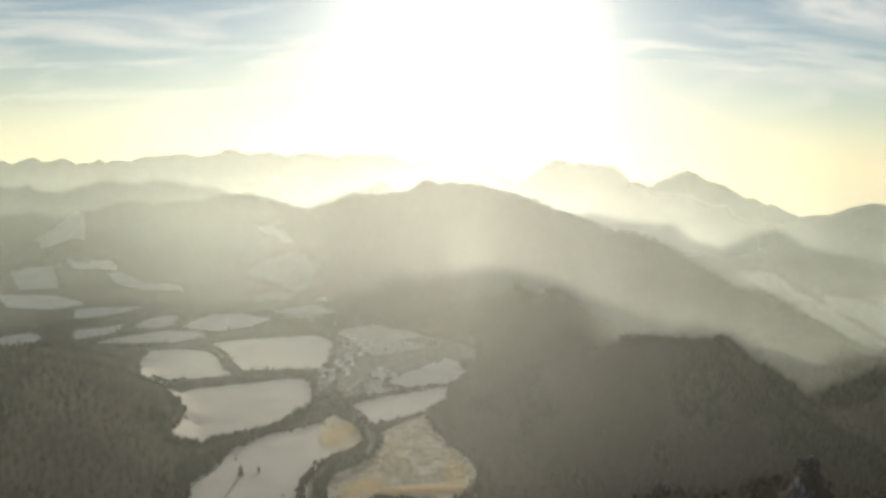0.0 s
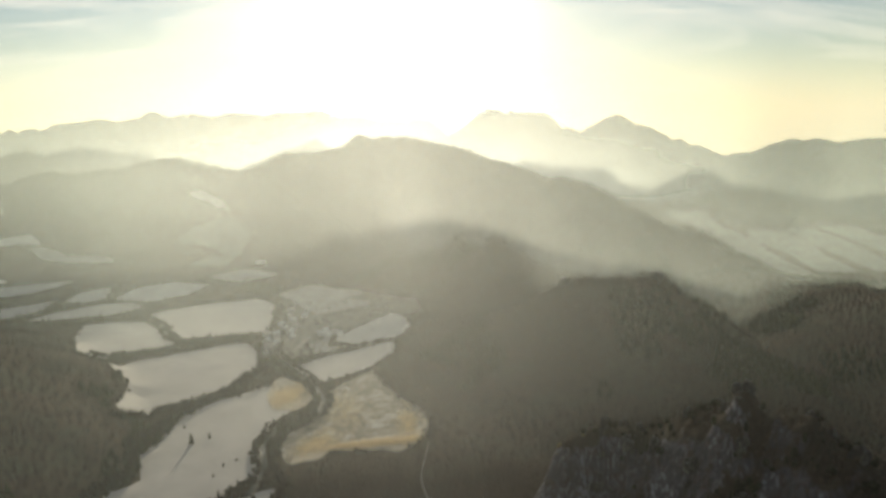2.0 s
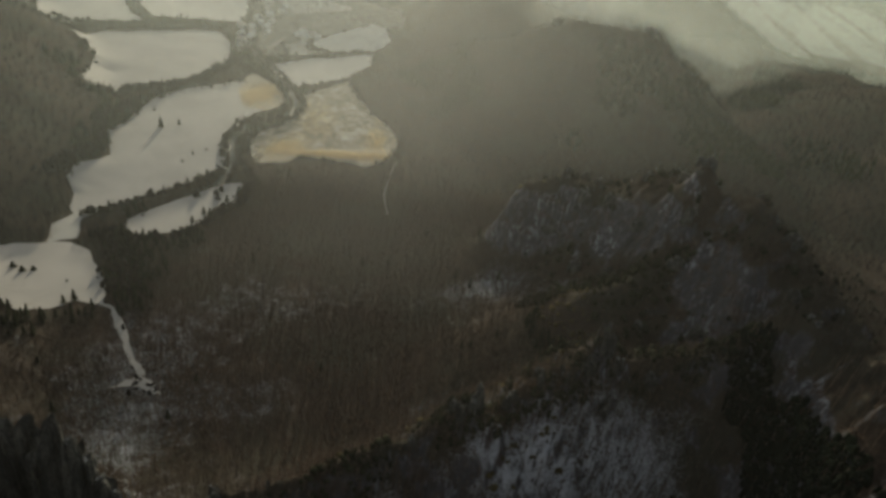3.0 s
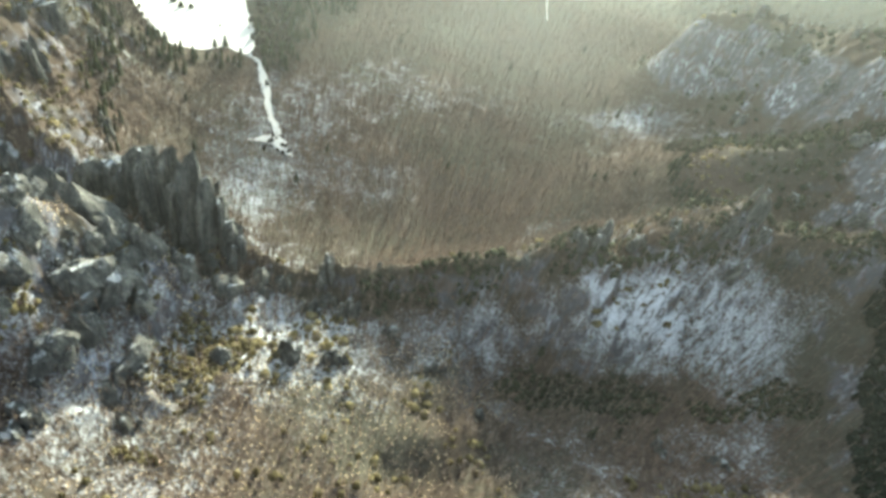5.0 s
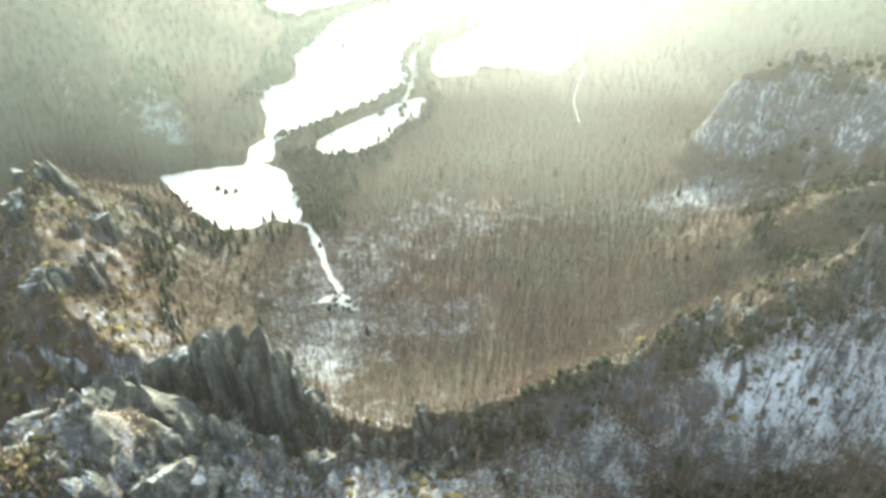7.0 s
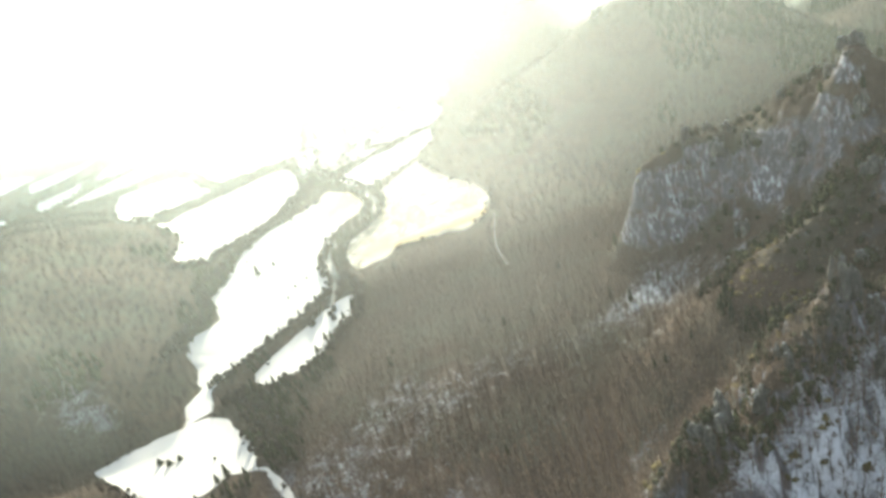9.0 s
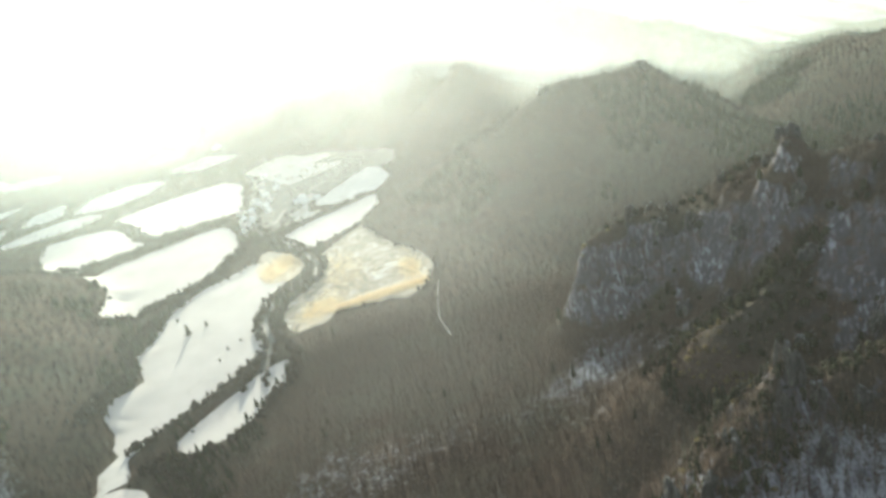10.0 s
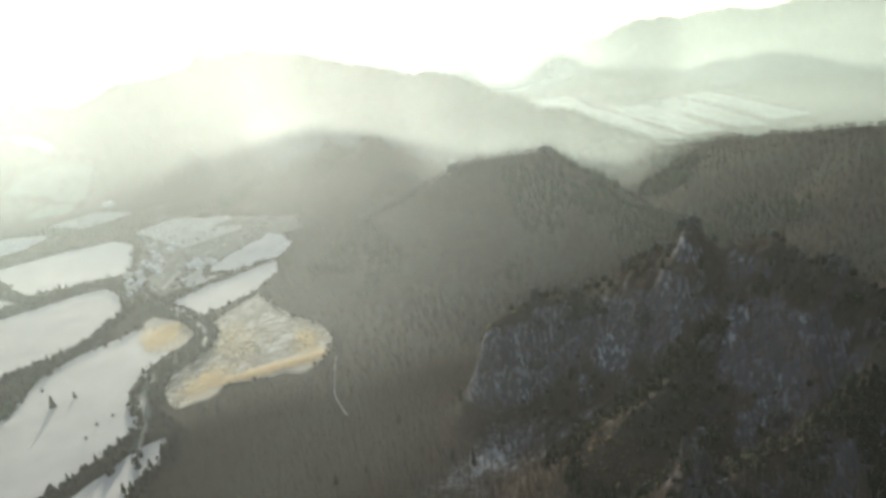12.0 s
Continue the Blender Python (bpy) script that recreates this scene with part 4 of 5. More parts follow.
def steep(x, y):
    e = 4.0
    return np.hypot(height(x + e, y) - height(x - e, y), height(x, y + e) - height(x, y - e)) / (2 * e)


def in_view(x, y):
    a = np.degrees(np.arctan2(x + 10, y - 20))
    return ((a > -50) & (a < 54)) | ((np.hypot(x + 10, y - 20) < 340) & (np.abs(a) < 82))


rng = np.random.default_rng(11)
BARE_NEAR = [blades(rng, h, s, 13, 0.15, 1, 0.27) for h, s in ((10, 2.4), (12, 2.7), (13.5, 2.5), (9, 2.2), (11, 3.0))]
BARE_MID = [blades(rng, h, s, 13, 0.18, 1, 0.20) for h, s in ((10, 3.6), (12, 3.8), (9, 3.4), (11, 4.2))]
SHRUB = [blades(rng, h, s, 10, 0.28, 1, 0.08, 0.7, 0.05) for h, s in ((2.6, 2.0), (3.2, 2.4), (2.0, 1.8))]
FIRS = [conifer(rng, h, s) for h, s in ((12, 2.6), (15, 3.0), (9, 2.4), (13, 3.4))]
FIRS_FAR = [conifer(rng, h, s, 3, 4) for h, s in ((12, 3.4), (14, 3.8), (10, 3.4))]
TUFTS = [blades(rng, h, s, 9, 0.50, 0, 0.3, 0.8, 0.15) for h, s in ((8, 5.0), (9, 5.4), (7.5, 5.0), (8.5, 5.2), (7, 5.6))]
TUFTS_FAR = [blades(rng, h, s, 9, 0.9, 0, 0.5, 0.7, 0.15) for h, s in ((9, 8), (10, 9), (8, 8), (9, 9))]


GULLY = [(228, 300), (232, 268), (222, 225), (210, 165)]


def plant_woods():
    x, y = spots(-520, 520, 40, 860, 4.4, rng)
    r = np.hypot(x, y - 30)
    keep = in_view(x, y) & (r + 130 * fbm(x, y, 160, 3, 95) < 720) & wooded(x, y)
    x, y = x[keep], y[keep]
    s, sl, patch = snow_cover(x, y), steep(x, y), fbm(x, y, 45, 3, 91)
    keep = (rng.uniform(0, 1, x.size) < np.clip(1.3 - 0.9 * np.clip(s - 0.45, 0, 1) * 2 - np.clip(sl - 1.0, 0, 1) * 0.5 + 0.8 * patch, 0.30, 1.0))
    on_crag = (x > 150) & (y > 270) & (y < 575) & (height(x, y, False) > 70)
    keep |= line_gap(x, y, [(-30, 214), (25, 238), (63, 256), (100, 277), (144, 304), (204, 300)]) < 15
    slope = np.hypot((x + 50) / 95, (y - 98) / 46) < 1
    keep &= ~slope | (rng.uniform(0, 1, x.size) < 0.55)
    keep &= ~on_crag | (rng.uniform(0, 1, x.size) < 0.75)
    keep &= (line_gap(x, y, RAVINE) > 6) | (rng.uniform(0, 1, x.size) < 0.5)
    keep &= ~((x < -95) & (y > 140) & (y < 208) & (height(x, y, False) > 92)) | (rng.uniform(0, 1, x.size) < 0.3)
    x, y = x[keep], y[keep]
    d = np.hypot(x, y - 30)
    z = height(x, y)
    green = (rng.uniform(0, 1, x.size) < 0.004) | ((z > 84) & (x < 150) & (d < 640) & (fbm(x, y, 20, 2, 99) > np.where(y < 160, 0.24, 0.22)))
    green |= (np.hypot((x - 168) / 48, (y - 380) / 34) < 1) & (rng.uniform(0, 1, x.size) < 0.8)
    crest = line_gap(x, y, [(-30, 214), (25, 238), (63, 256), (100, 277), (144, 304), (204, 300)])
    green |= (crest < 15) & (fbm(x, y, 18, 2, 97) + rng.uniform(-0.3, 0.3, x.size) > -0.1)
    green &= (crest > 15) | (z < 60)
    edge = np.zeros(x.size, bool)
    for lx, ly, rr in ((-208, 446, 26), (-168, 452, 18), (-150, 600, 16), (-205, 606, 14), (-185, 545, 30), (-230, 425, 22), (-300, 495, 16), (-176, 500, 26), (-150, 560, 18), (-232, 395, 20)):
        edge |= (np.hypot(x - lx, y - ly) < rr) & (rng.uniform(0, 1, x.size) < 0.6)
    green |= edge
    green |= (x < -180) & (y > 205) & (y < 400) & (z > 60) & (rng.uniform(0, 1, x.size) < 0.5)
    green |= (x > 150) & (y > 315) & (y < 575) & (rng.uniform(0, 1, x.size) < 0.14)
    near = ~green & (d < 360)
    scatter("bare_wood", BARE_NEAR, x[near], y[near], BARE, "leafless brown deciduous wood on the snowy slope", "forest", rng)
    # wood on the west hill takes the darker twig colour in place of shade
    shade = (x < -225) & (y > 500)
    scatter("bare_wood", BARE_MID, x[~green & shade], y[~green & shade], BARE_FAR, "dense leafless wood on the valley hill, coloured darker for shade", "forest", rng)
    mid = ~green & (d >= 360) & ~shade
    scatter("bare_wood", BARE_MID, x[mid], y[mid], WOOD, "dense leafless brown wood filling the side valley", "forest", rng)
    low = green & (z > 74) & ~edge & (x < 165) & (line_gap(x, y, GULLY) > 14)
    scatter("pine_scrub", [tuft(rng, 2.6, 2.2, 7), conifer(rng, 4.5, 2.2, 4, 6), tuft(rng, 1.8, 2.8, 7), tuft(rng, 3.4, 1.8, 6)], x[low], y[low], SCRUB, "low olive-green pine scrub along the rocky crest", "scrub", rng, (0.35, 1.15))
    pines = green & ~low & (x > 150) & (y > 300) & (y < 575)
    scatter("pine_wood", [tuft(rng, 5.5, 2.4, 7), tuft(rng, 4, 2.8, 7), tuft(rng, 7, 2.0, 6)], x[pines], y[pines], NEEDLES, "dark rounded pines among rocks on the steep summit", "forest", rng, (0.4, 1.3))
    tall = green & ~low & ~pines
    scatter("conifer_wood", FIRS, x[tall], y[tall], NEEDLES, "dark green conifers among the bare trees", "forest", rng, (0.55, 1.05))
    # olive cushions of low pine between the slabs of the rocky hump
    sx, sy = spots(-240, -70, 95, 206, 1.7, rng)
    sz = height(sx, sy, False)
    keep = (sz > 84) & (fbm(sx, sy, 30, 3, 173) > 0.16) & (steep(sx, sy) < 1.5)
    scatter("pine_scrub", [tuft(rng, 1.2, 1.2, 7), tuft(rng, 0.9, 1.5, 7), tuft(rng, 1.7, 1.1, 6)], sx[keep], sy[keep], SCRUB, "low olive-green pine scrub between rock slabs", "scrub", rng, (0.5, 1.3))
    # dark pines close together on the narrow crest, and a close stand in the gully
    x, y = spots(-40, 215, 200, 320, 2.7, rng)
    crest = line_gap(x, y, [(-30, 214), (25, 238), (63, 256), (100, 277), (144, 304), (204, 300)])
    keep = (crest < 11 + 6 * fbm(x, y, 22, 2, 161)) & (fbm(x, y, 13, 2, 163) > -0.22)
    scatter("crest_pines", [tuft(rng, 3.6, 1.9, 7), tuft(rng, 2.6, 2.2, 7), tuft(rng, 5.2, 1.7, 6), conifer(rng, 6, 2.0, 5, 6)], x[keep], y[keep], NEEDLES, "dark stunted pines along the narrow rocky crest", "forest", rng, (0.4, 1.15))
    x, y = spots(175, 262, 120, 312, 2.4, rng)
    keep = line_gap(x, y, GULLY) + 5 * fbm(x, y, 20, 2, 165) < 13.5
    # near-black needle colour stands in for shade in the gully
    scatter("conifer_wood", [tuft(rng, 7, 2.6, 7), tuft(rng, 9, 2.3, 7), tuft(rng, 6, 2.9, 7)], x[keep], y[keep], SHADED_FIR, "close conifer stand in the steep gully, darkened for deep shade", "forest", rng, (0.6, 1.1))
    # dark pines behind the snowy teeth and on the spur under the summit
    x, y = spots(100, 240, 300, 435, 2.9, rng)
    keep = np.minimum(line_gap(x, y, [(100, 318), (135, 326), (170, 326), (214, 314)]), line_gap(x, y, [(140, 420), (175, 418), (212, 410), (228, 398)])) + 9 * fbm(x, y, 22, 2, 181) < 11
    scatter("conifer_wood", [tuft(rng, 5, 2.2, 7), tuft(rng, 6.5, 2.0, 7), tuft(rng, 4, 2.5, 7)], x[keep], y[keep], NEEDLES, "dark stunted pines on the shaded back of the ridge", "forest", rng, (0.5, 1.1))
    # low pine thicket across the foot of the snowy face
    x, y = spots(35, 215, 175, 262, 2.5, rng)
    foot = np.minimum(np.hypot((x - 92) / 55, (y - 206 - 0.2 * (x - 85)) / 9), np.hypot((x - 172) / 42, (y - 226 - 0.5 * (x - 172)) / 13))
    keep = foot + 0.7 * fbm(x, y, 14, 3, 169) < 0.95
    scatter("pine_thicket", [tuft(rng, 3.4, 1.9, 7), tuft(rng, 2.6, 2.2, 7), tuft(rng, 4.4, 1.7, 6)], x[keep], y[keep], NEEDLES, "low dark pine thicket at the foot of the snowy face", "scrub", rng, (0.45, 1.1))
    x, y = spots(30, 215, 205, 306, 2.3, rng)
    keep = (fbm(x, y, 16, 3, 175) > -0.25) & (rng.uniform(0, 1, x.size) < 0.8)
    scatter("sapling_wood", [blades(rng, h, w, 7, 0.09, 0, 0.10, 1.4, 0.3) for h, w in ((4.5, 1.3), (6.0, 1.6), (3.6, 1.1))], x[keep], y[keep], BARE, "thin leafless saplings on the snowy face", "forest", rng)
    x, y = spots(-110, 45, 105, 206, 2.9, rng)
    keep = (fbm(x, y, 18, 3, 183) > -0.15) & (height(x, y, False) < 112)
    scatter("sapling_wood", [blades(rng, h, w, 7, 0.10, 0, 0.11, 1.4, 0.3) for h, w in ((5.0, 1.4), (6.5, 1.7), (4.0, 1.2))], x[keep], y[keep], BARE, "thin leafless saplings standing in snow", "forest", rng)
    x, y = spots(-240, -90, 95, 200, 1.7, rng)
    keep = (fbm(x, y, 20, 3, 185) > 0.12 - 0.25 * (y < 135)) & (height(x, y, False) > 84)
    scatter("dry_grass", [blades(rng, h, w, 8, 0.15, 0, 0.03, 1.6, 0.02) for h, w in ((0.9, 0.9), (1.3, 1.1), (0.7, 0.8))], x[keep], y[keep], SEDGE, "pale dry grass between the rock slabs", "grass", rng)
    x, y = spots(-150, 50, 50, 146, 3.1, rng)
    keep = (np.hypot((x + 50) / 95, (y - 98) / 46) + 0.5 * fbm(x, y, 18, 2, 167) < 1) & (fbm(x, y, 26, 3, 177) + rng.uniform(-0.3, 0.3, x.size) > 0.05)
    scatter("bare_wood", BARE_NEAR, x[keep], y[keep], BARE, "close leafless brown brushwood on the sunlit slope", "forest", rng, (0.45, 0.9))
    x, y = spots(-135, 45, 70, 205, 2.2, rng)
    keep = (np.hypot((x + 45) / 95, (y - 140) / 72) + 0.7 * fbm(x, y, 30, 3, 179) < 0.95) & (rng.uniform(0, 1, x.size) < 0.75)
    scatter("dry_grass", [blades(rng, h, w, 8, 0.13, 0, 0.03, 1.6, 0.02) for h, w in ((0.9, 0.9), (1.3, 1.1), (0.7, 0.8))], x[keep], y[keep], SEDGE, "pale dry grass tufts on the sunlit slope", "grass", rng)
    x, y = spots(-330, 330, 40, 420, 5.0, rng)
    keep = in_view(x, y) & wooded(x, y) & (fbm(x, y, 30, 3, 103) > -0.15)
    keep &= ~((x < -95) & (y > 140) & (y < 208) & (height(x, y, False) > 92)) | (rng.uniform(0, 1, x.size) < 0.2)
    scatter("undergrowth", SHRUB, x[keep], y[keep], BARE, "tangled brown undergrowth between the trees", "undergrowth", rng)
    # the wider valley and its hills
    x, y = spots(-1500, 1500, 440, 1750, 7.8, rng)
    r = np.hypot(x, y - 30)
    keep = in_view(x, y) & (r + 130 * fbm(x, y, 160, 3, 95) >= 714) & (r < 1720) & wooded(x, y)
    x, y = x[keep], y[keep]
    village = (x > -215) & (x < -60) & (y > 1085) & (y < 1500)
    keep = ~village | (rng.uniform(0, 1, x.size) < 0.25)
    x, y = x[keep], y[keep]
    green = (fbm(x, y, 120, 3, 107) > 0.42) | (line_gap(x, y, RIVER) < 24)
    bx = np.interp(np.linspace(0, 11, 420), range(12), [p[0] for p in RIVER[:12]])
    by = np.interp(np.linspace(0, 11, 420), range(12), [p[1] for p in RIVER[:12]])
    side = rng.choice([-1, 1], bx.size) * rng.uniform(5, 13, bx.size)
    scatter("river_trees", [tuft(rng, 7, 3.6), tuft(rng, 9, 3.2), conifer(rng, 10, 3.0, 4, 6)], bx + side, by + rng.normal(0, 3, bx.size), BARE_FAR, "dark bushy trees lining the river and field edges", "trees", rng, (0.5, 1.1))
    gx, gy = rng.uniform(-205, 40, 520), rng.uniform(1100, 1480, 520)
    keep = (fbm(gx, gy, 45, 2, 187) > 0.0) & inside(gx, gy, FIELD_LOOPS[18]) & (line_gap(gx, gy, [(-150, 1120), (-129, 1195), (-136, 1240), (-154, 1376), (-171, 1508)]) > 6)
    scatter("garden_trees", [tuft(rng, 4.5, 2.2), tuft(rng, 6, 2.4), tuft(rng, 3, 2.0)], gx[keep], gy[keep], BARE_FAR, "bare garden trees and bushes between the houses", "trees", rng, (0.5, 1.1))
    # belts of trees that part the fields
    px, py = [], []
    for width, line in ((11, [(-335, 850), (-290, 905), (-252, 926), (-222, 955), (-205, 1005), (-190, 1040), (-175, 1075)]), (8, [(-470, 1142), (-420, 1150), (-370, 1160), (-345, 1178), (-262, 1194), (-215, 1205)]),
                        (8, [(-600, 1352), (-500, 1366), (-440, 1362), (-405, 1312), (-375, 1247), (-348, 1207)]), (5, [(-250, 592), (-228, 608), (-206, 630), (-182, 652), (-156, 684), (-140, 702)]),
                        (6, [(-196, 550), (-160, 562), (-138, 594), (-128, 620), (-110, 642), (-112, 690), (-128, 730)]), (17, [(-222, 562), (-196, 535), (-186, 500), (-172, 470)]), (7, [(-690, 1502), (-620, 1500), (-580, 1515), (-500, 1492), (-460, 1470)]),
                        (6, [(-605, 1632), (-583, 1540)]), (6, [(-140, 1060), (-105, 1092), (-52, 1125), (12, 1158)]), (9, [(-300, 640), (-288, 680), (-275, 720), (-290, 780), (-278, 860), (-250, 905)]),
                        (7, [(-720, 1525), (-690, 1580), (-690, 1640)]), (7, [(-430, 1480), (-340, 1475), (-250, 1495)])):
        for (x0, y0), (x1, y1) in zip(line, line[1:]):
            k = int(math.hypot(x1 - x0, y1 - y0) * width / 7)
            t = rng.uniform(0, 1, k)
            px.append(x0 + (x1 - x0) * t + rng.normal(0, 0.36 * width, k))
            py.append(y0 + (y1 - y0) * t + rng.normal(0, 0.36 * width, k))
    px, py = np.concatenate(px), np.concatenate(py)
    scatter("tree_belt", [tuft(rng, 6, 3.0, 6), tuft(rng, 8, 3.4, 6), tuft(rng, 4.5, 3.2, 6), conifer(rng, 10, 2.6, 4, 6)], px, py, BARE_FAR, "dark belts of trees between the snowy fields", "trees", rng, (0.55, 1.15))
    # bushes that overhang the edges of the fields
    ex, ey = [], []
    for loop in [FIELD_LOOPS[0]] + FIELD_LOOPS[2:18]:
        nxt = np.roll(loop, -1, 0)
        k = np.maximum(1, (np.hypot(*(nxt - loop).T) / 3.2).astype(int))
        for (x0, y0), (x1, y1), m in zip(loop, nxt, k):
            t = rng.uniform(0, 1, m)
            ex.append(x0 + (x1 - x0) * t)
            ey.append(y0 + (y1 - y0) * t)
    ex, ey = np.concatenate(ex), np.concatenate(ey)
    keep = fbm(ex, ey, 40, 3, 151) > 0.05
    ex, ey = ex[keep] + rng.normal(0, 2.6, keep.sum()), ey[keep] + rng.normal(0, 2.6, keep.sum()) - 1.5
    keep = (line_gap(ex, ey, [(-262, 532), (-250, 545), (-252, 600)]) > 14) & (line_gap(ex, ey, [(-164, 944), (-147, 881), (-111, 886)]) > 16)
    ex, ey = ex[keep], ey[keep]
    scatter("field_hedge", [tuft(rng, 4, 2.6), tuft(rng, 5, 2.2), tuft(rng, 3, 3.0), tuft(rng, 7, 2.4)], ex, ey, BARE_FAR, "dark leafless hedge bushes along the field edges", "hedge", rng, (0.4, 1.1))
    scatter("valley_wood", TUFTS, x[~green], y[~green], BARE_FAR, "brown winter woodland and hedgerows round the fields", "forest", rng)
    scatter("valley_conifers", FIRS_FAR, x[green], y[green], NEEDLES, "dark conifer stands on the valley hills", "forest", rng)
    # hedgerows over the misty plain
    rows = []
    for x0, y0, x1, y1 in ((1030, 1560, 1190, 2750), (1190, 1500, 1330, 2500), (1150, 1900, 1450, 2300), (1420, 1700, 1600, 2500), (1050, 1700, 1500, 1900)):
        k = int(math.hypot(x1 - x0, y1 - y0) / 7)
        t = np.linspace(0, 1, k)
        rows.append(np.stack([x0 + (x1 - x0) * t + 25 * np.sin(5 * t) + rng.normal(0, 5, k), y0 + (y1 - y0) * t + rng.normal(0, 5, k)])[:, fbm(900 * t, 0 * t + x0, 200, 2, 141) > -0.2])
    hx, hy = np.concatenate(rows, 1)
    scatter("hedgerow", TUFTS, hx, hy, BARE_FAR, "dark leafless hedgerows across the snowy plain", "hedge", rng)
    x, y = spots(-2600, 2300, 900, 3200, 19.0, rng)
    r = np.hypot(x, y - 30)
    keep = in_view(x, y) & (r >= 1710) & (r < 3300) & wooded(x, y) & (height(x, y, False) > 8)
    scatter("far_wood", TUFTS_FAR, x[keep], y[keep], BARE_FAR, "hazy wooded slopes of the distant hills", "forest", rng)


plant_woods()


def conifer_tree(name, x, y, h, spread, label, pine=False):
    """A single conifer with its trunk and its crown."""
    base = new(name)
    base.location = (x, y, ground_z(x, y) - 0.3)
    tagged(base, label, "tree", "single conifers")
    r = np.random.default_rng(int(abs(x * 7 + y)))
    bm = bmesh.new()
    bmesh.ops.create_cone(bm, cap_ends=True, segments=8, radius1=0.035 * h, radius2=0.008 * h, depth=h * 0.9)
    bmesh.ops.translate(bm, verts=bm.verts, vec=(0, 0, 0.45 * h - 0.3))
    part("trunk", bm, BARK, base)
    bm = bmesh.new()
    if pine:
        # flat irregular cushions of needles on bent limbs
        for i in range(11):
            a, q = r.uniform(0, 6.28), r.uniform(0.1, 1.0) * spread
            zc = h * r.uniform(0.5, 1.0)
            m = Matrix.Translation((q * math.cos(a), q * math.sin(a), zc)) @ Matrix.Diagonal((r.uniform(0.3, 0.55) * spread, r.uniform(0.3, 0.55) * spread, 0.10 * h, 1))
            got = bmesh.ops.create_icosphere(bm, subdivisions=2, radius=1.0, matrix=m)
            for v in got["verts"]:
                v.co += Vector(r.normal(0, 0.09 * spread, 3))
    else:
        pv, pf = conifer(r, h, spread, 9, 9)
        vs = [bm.verts.new(p) for p in pv]
        for t in pf:
            bm.faces.new([vs[i] for i in t])
    part("crown", bm, NEEDLES, base)
    return base


for x, y, h, s in ((275, 412, 10, 5.5), (270, 420, 6, 4), (282, 400, 7, 4), (262, 474, 4, 3), (238, 490, 7, 4.5), (230, 496, 6, 4), (243, 482, 6, 4), (277, 385, 6, 4), (272, 368, 6, 4), (268, 345, 7, 4.5),
                   (266, 325, 6, 4), (262, 305, 7, 5)):
    conifer_tree("pine_tree", x, y, h, s, "wind-shaped dark pine on the rocky crest", True)
for x, y, h, s in ((-231, 800, 16, 4.5), (-213, 812, 9, 2.6), (-250, 845, 6, 2), (-208, 452, 12, 3), (-214, 447, 9, 2.6), (-268, 492, 7, 4), (-259, 487, 7, 4), (-252, 490, 6, 3.5), (-222, 476, 4, 1.6),
                   (-188, 716, 5, 2), (-182, 738, 5, 2), (-170, 750, 4, 2), (-120, 662, 9, 3), (-128, 640, 10, 3), (-145, 612, 10, 3), (-152, 594, 9, 3)):
    conifer_tree("field_conifer", x, y, h, s, "single dark conifer standing in the snow field")


QUARRY_LOOP = FIELD_LOOPS[17]


def dry_grass(cx, cy, rx, ry, turn, count):
    u, v = rng.normal(0, 0.55, count) * rx, rng.normal(0, 0.55, count) * ry
    c, s = math.cos(radians(turn)), math.sin(radians(turn))
    x, y = cx + u * c - v * s, cy + u * s + v * c
    keep = (line_gap(x, y, RIVER) > 6) & (inside(x, y, QUARRY_LOOP) | inside(x, y, FIELD_LOOPS[1]))
    protos = [blades(rng, h, w, 10, 0.22, 0, 0.05, 1.6, 0.02) for h, w in ((2.0, 1.4), (2.6, 1.7), (1.5, 1.2))]
    scatter("dry_grass", protos, x[keep], y[keep], STRAW, "tall golden dry grass glowing against the sun", "grass", rng)


dry_grass(-12, 770, 60, 9, 5, 5200)
dry_grass(-85, 775, 30, 18, 60, 1100)
dry_grass(22, 815, 13, 44, 0, 900)
dry_grass(-132, 935, 22, 40, -25, 3000)
dry_grass(-60, 870, 30, 60, 10, 700)


# ---------------------------------------------------------------- village
def house(x, y, turn, length, width, eaves, ridge, label, roof_mat):
    base = new("house")
    base.matrix_world = pose(x, y, ground_z(x, y), 0, 0, turn)
    tagged(base, label, "house", "village houses")
    bm = bmesh.new()
    bmesh.ops.create_cube(bm, size=1.0, matrix=Matrix.Translation((0, 0, eaves / 2 - 0.5)) @ Matrix.Diagonal((length, width, eaves + 1, 1)))
    a = [bm.verts.new((sx * length / 2, 0, ridge - 0.15)) for sx in (-1, 1)]
    for sx, v in zip((-1, 1), a):
        b = [bm.verts.new((sx * length / 2, sy * width / 2, eaves)) for sy in (-1, 1)]
        bm.faces.new((b[0], b[1], v))
    part("wall", bm, PLASTER, base)
    bm = bmesh.new()
    for sy in (-1, 1):
        run, rise = width / 2 + 0.6, ridge - eaves
        ang = math.atan2(rise, width / 2)
        m = Matrix.Translation((0, sy * run / 2, eaves + rise / 2 - 0.1)) @ Euler((-sy * ang, 0, 0)).to_matrix().to_4x4()
        bmesh.ops.create_cube(bm, size=1.0, matrix=m @ Matrix.Diagonal((length + 1.0, run / math.cos(ang), 0.3, 1)))
    part("roof", bm, roof_mat, base)
    bm = bmesh.new()
    bmesh.ops.create_cube(bm, size=1.0, matrix=Matrix.Translation((length * 0.22, width * 0.1, ridge + 0.3)) @ Matrix.Diagonal((0.7, 0.7, 1.8, 1)))
    part("chimney", bm, PLASTER, base)
    return base


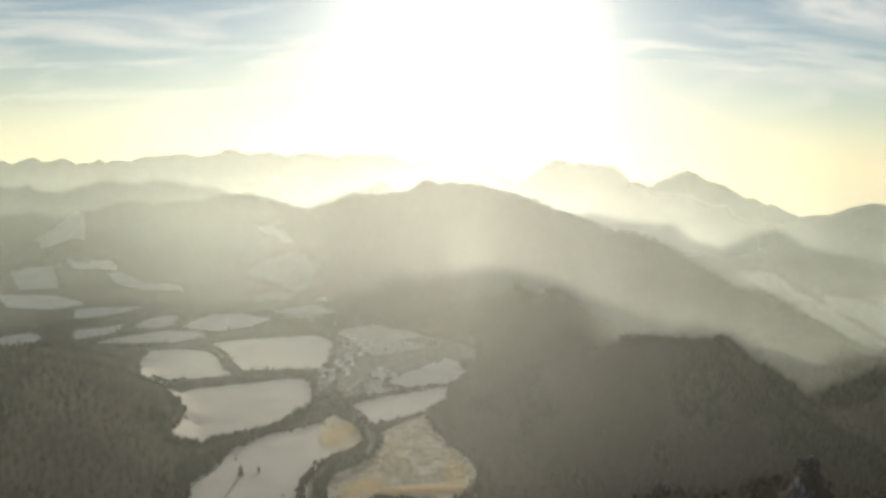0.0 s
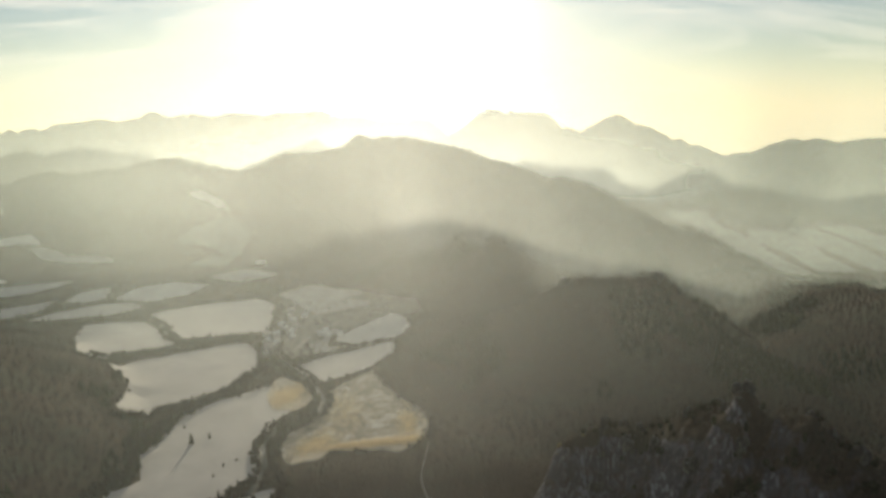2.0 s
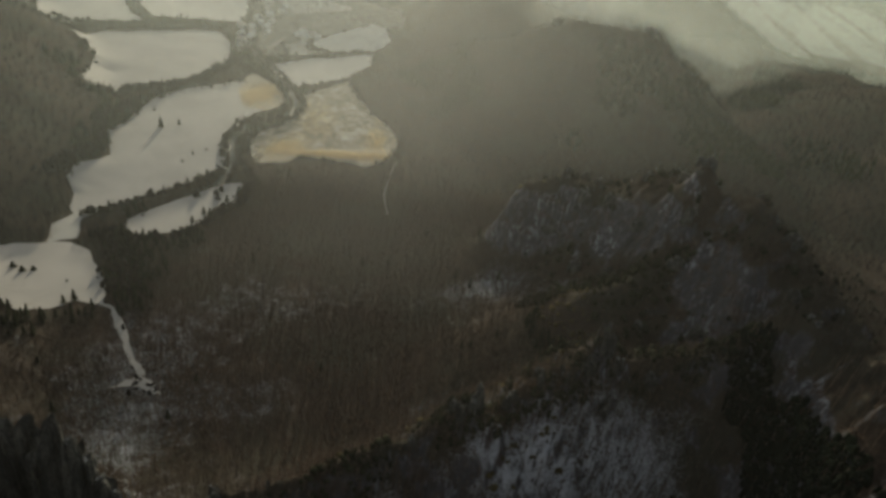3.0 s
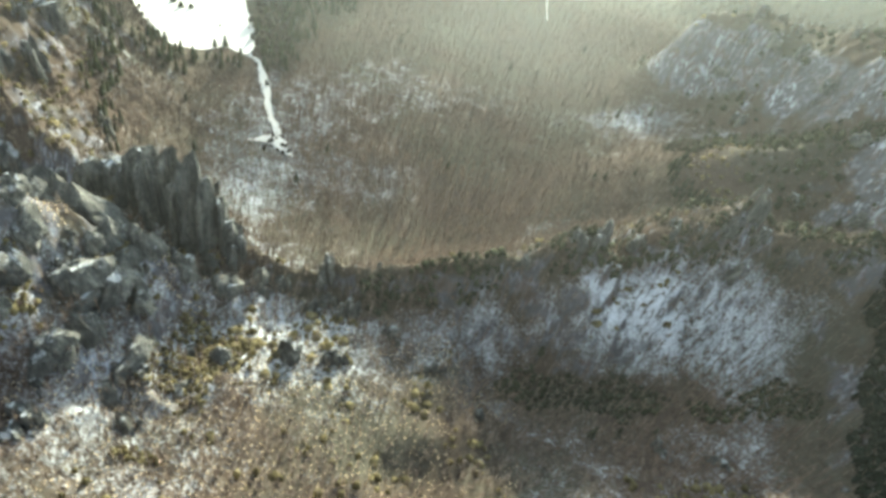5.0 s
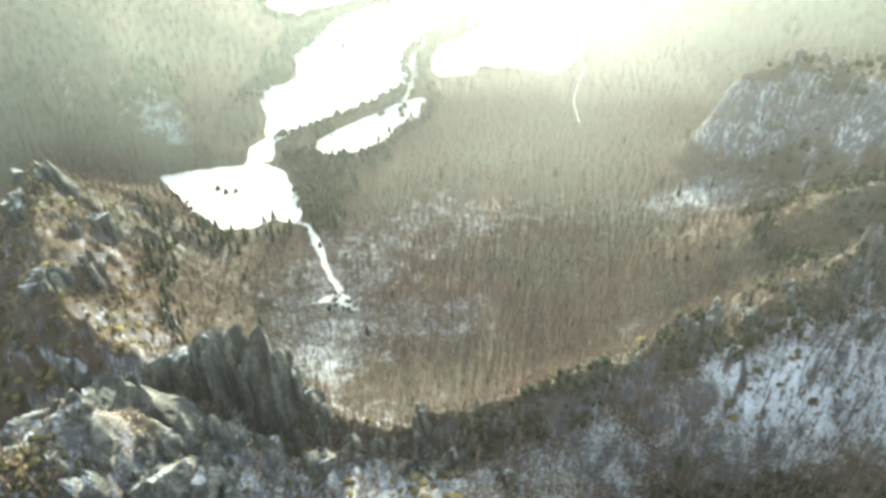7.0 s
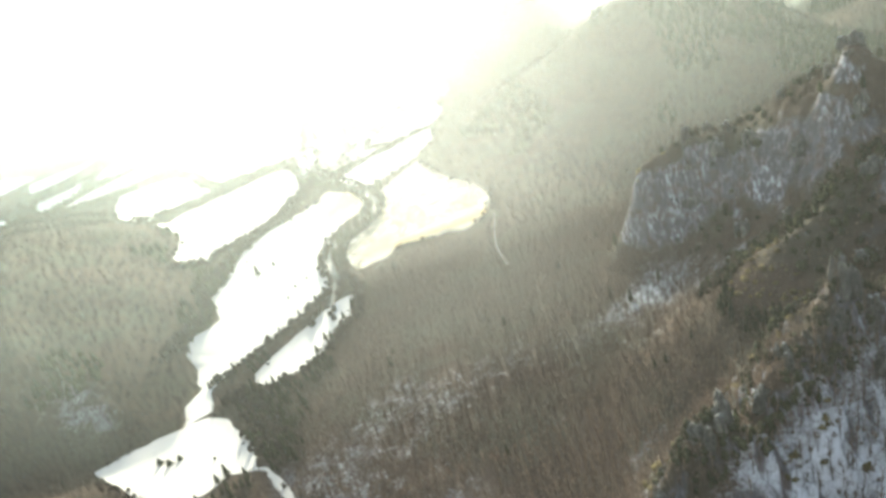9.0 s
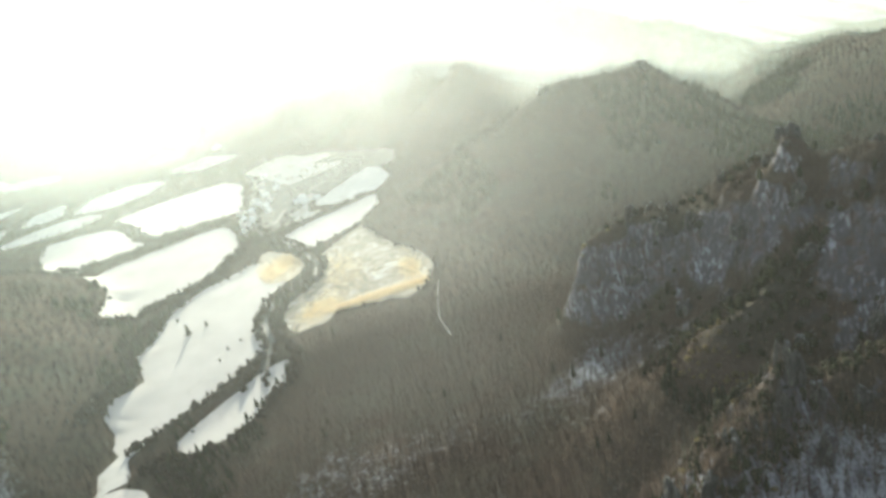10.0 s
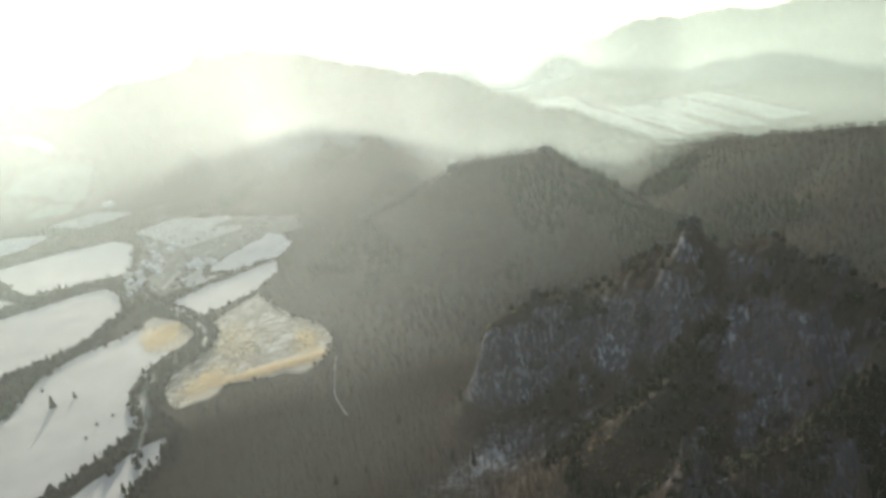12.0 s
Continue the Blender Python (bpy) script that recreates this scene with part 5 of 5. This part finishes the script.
UPPER_VILLAGE = (
    (-193, 1150, 20, 14, 9), (-181, 1166, -40, 11, 8), (-199, 1182, 70, 12, 9), (-183, 1190, 15, 10, 8), (-160, 1200, 80, 12, 8), (-188, 1218, 30, 11, 8), (-205, 1222, -20, 13, 9),
    (-165, 1228, 60, 12, 8), (-178, 1250, 10, 10, 8), (-160, 1262, 75, 12, 9), (-186, 1275, 40, 11, 8), (-168, 1300, 5, 12, 8), (-178, 1330, 70, 11, 8),
)
LOWER_VILLAGE = (
    (-150, 1330, 15, 10, 8), (-148, 1365, 85, 12, 8), (-180, 1380, 30, 11, 8), (-110, 1205, 15, 12, 8), (-98, 1196, 80, 14, 9), (-88, 1212, 30, 10, 8), (-104, 1222, 50, 11, 8),
    (-78, 1200, 10, 9, 7), (-150, 1420, 20, 12, 8), (-176, 1440, 70, 11, 8), (-318, 1878, 30, 22, 12), (-190, 1125, 60, 12, 8),
)
for i, (x, y, turn, ln, wd) in enumerate(UPPER_VILLAGE + LOWER_VILLAGE):
    house(x, y, turn, ln, wd, 4.6, 8.0, "pale plastered village house with a snowy gabled roof" if i % 3 else "small house with a reddish snow-dusted gabled roof", ROOF_SNOW if i % 3 else ROOF)

# ---------------------------------------------------------------- sheets for mist and haze in the valleys
def mist_sheet(bends, top, dense, seed, soft=55, east=90, west=0.0, crisp=0.0, edge=0.0, glow=0.0, hollow=0.0):
    """An upright translucent sheet standing in for mist and haze, thin at its upper edge and where it meets the ground.
    """
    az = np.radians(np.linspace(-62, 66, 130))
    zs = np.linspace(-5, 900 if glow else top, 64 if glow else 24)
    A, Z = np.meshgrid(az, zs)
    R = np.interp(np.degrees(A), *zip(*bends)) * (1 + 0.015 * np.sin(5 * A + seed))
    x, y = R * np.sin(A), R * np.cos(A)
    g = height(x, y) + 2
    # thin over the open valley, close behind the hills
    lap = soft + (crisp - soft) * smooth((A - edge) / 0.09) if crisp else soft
    # the last factor thickens the sheet near the sun's azimuth to paint brighter haze
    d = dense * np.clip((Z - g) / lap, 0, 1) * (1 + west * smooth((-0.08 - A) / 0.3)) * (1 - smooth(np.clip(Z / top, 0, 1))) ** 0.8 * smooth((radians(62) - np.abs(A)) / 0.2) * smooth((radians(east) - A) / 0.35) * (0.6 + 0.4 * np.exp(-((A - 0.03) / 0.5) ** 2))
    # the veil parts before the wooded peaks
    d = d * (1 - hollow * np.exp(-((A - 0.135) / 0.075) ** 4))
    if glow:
        # sun glow and lens glare painted in: density rises towards the sun
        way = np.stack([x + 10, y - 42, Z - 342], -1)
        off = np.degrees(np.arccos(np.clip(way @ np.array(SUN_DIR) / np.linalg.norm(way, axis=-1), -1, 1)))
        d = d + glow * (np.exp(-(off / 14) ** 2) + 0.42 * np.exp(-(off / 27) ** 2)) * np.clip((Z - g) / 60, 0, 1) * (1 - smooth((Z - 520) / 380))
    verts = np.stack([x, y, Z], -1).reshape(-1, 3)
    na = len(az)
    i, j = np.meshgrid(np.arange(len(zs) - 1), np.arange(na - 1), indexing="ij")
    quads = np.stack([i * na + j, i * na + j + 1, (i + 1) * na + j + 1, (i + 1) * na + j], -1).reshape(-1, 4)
    ob = array_mesh("mist_sheet", verts, quads, MIST, 4, True)
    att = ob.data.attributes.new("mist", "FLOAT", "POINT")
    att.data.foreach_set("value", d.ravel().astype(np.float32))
    att = ob.data.attributes.new("sun_tint", "FLOAT", "POINT")
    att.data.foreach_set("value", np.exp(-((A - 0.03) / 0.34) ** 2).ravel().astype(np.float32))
    return tagged(ob, "thin translucent sheet standing in for sunlit mist and haze over the valley", "mist", kind="stuff")


# each sheet lies in the hollow between two ranges of hills: azimuth and distance of its bends
mist_sheet([(-60, 450), (60, 450)], 380, 0.05, 1.0, 190, 20, glow=0.19)
mist_sheet([(-60, 540), (-30, 560), (-20, 620), (-10, 680), (60, 640)], 480, 0.12, 0.0, 200, 90, 0.6)
mist_sheet([(-60, 1050), (-10, 1080), (-2, 1150), (12, 1205), (24, 1190), (33, 1400), (60, 1450)], 620, 0.20, 2.0, 250, 90, 1.9, 20, 0.17, hollow=0.5)
mist_sheet([(-60, 1600), (-12, 1600), (-2, 1620), (4, 1680), (12, 1590), (18, 1480), (24, 1420), (32, 1470), (60, 1650)], 760, 0.30, 3.0, 250, 90, 1.1, 9, -0.02)
mist_sheet([(-60, 2550), (-20, 2750), (0, 2900), (5, 2790), (10, 2490), (14, 2330), (18, 2180), (24, 1990), (32, 1810), (60, 1780)], 700, 0.42, 4.0, 30)
mist_sheet([(-60, 3250), (0, 3150), (20, 3050), (28, 2950), (34, 2700), (60, 2600)], 720, 0.66, 5.0, 30)


def glare_bowl(radius, dense):
    """A thin bowl well clear of the ground that stands in for faint haze and sun glare in front of the slopes."""
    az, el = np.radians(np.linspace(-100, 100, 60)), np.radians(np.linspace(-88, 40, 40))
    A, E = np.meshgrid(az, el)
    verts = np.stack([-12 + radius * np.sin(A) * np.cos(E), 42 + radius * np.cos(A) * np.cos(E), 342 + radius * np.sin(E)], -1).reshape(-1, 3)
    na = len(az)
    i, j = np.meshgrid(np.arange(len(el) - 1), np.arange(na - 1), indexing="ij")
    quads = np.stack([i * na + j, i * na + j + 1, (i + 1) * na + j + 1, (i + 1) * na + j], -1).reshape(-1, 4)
    ob = array_mesh("glare_shell", verts, quads, MIST, 4, True)
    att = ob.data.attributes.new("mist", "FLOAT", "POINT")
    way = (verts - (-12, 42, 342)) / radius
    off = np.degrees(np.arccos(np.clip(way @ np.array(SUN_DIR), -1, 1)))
    # density raised towards the sun puts its glare into the bowl
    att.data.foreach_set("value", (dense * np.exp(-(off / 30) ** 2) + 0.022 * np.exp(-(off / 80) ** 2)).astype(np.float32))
    att = ob.data.attributes.new("sun_tint", "FLOAT", "POINT")
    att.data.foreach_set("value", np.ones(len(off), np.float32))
    return tagged(ob, "thin bowl standing in for faint haze and glare towards the sun", "mist", kind="stuff")


glare_bowl(115, 0.05)
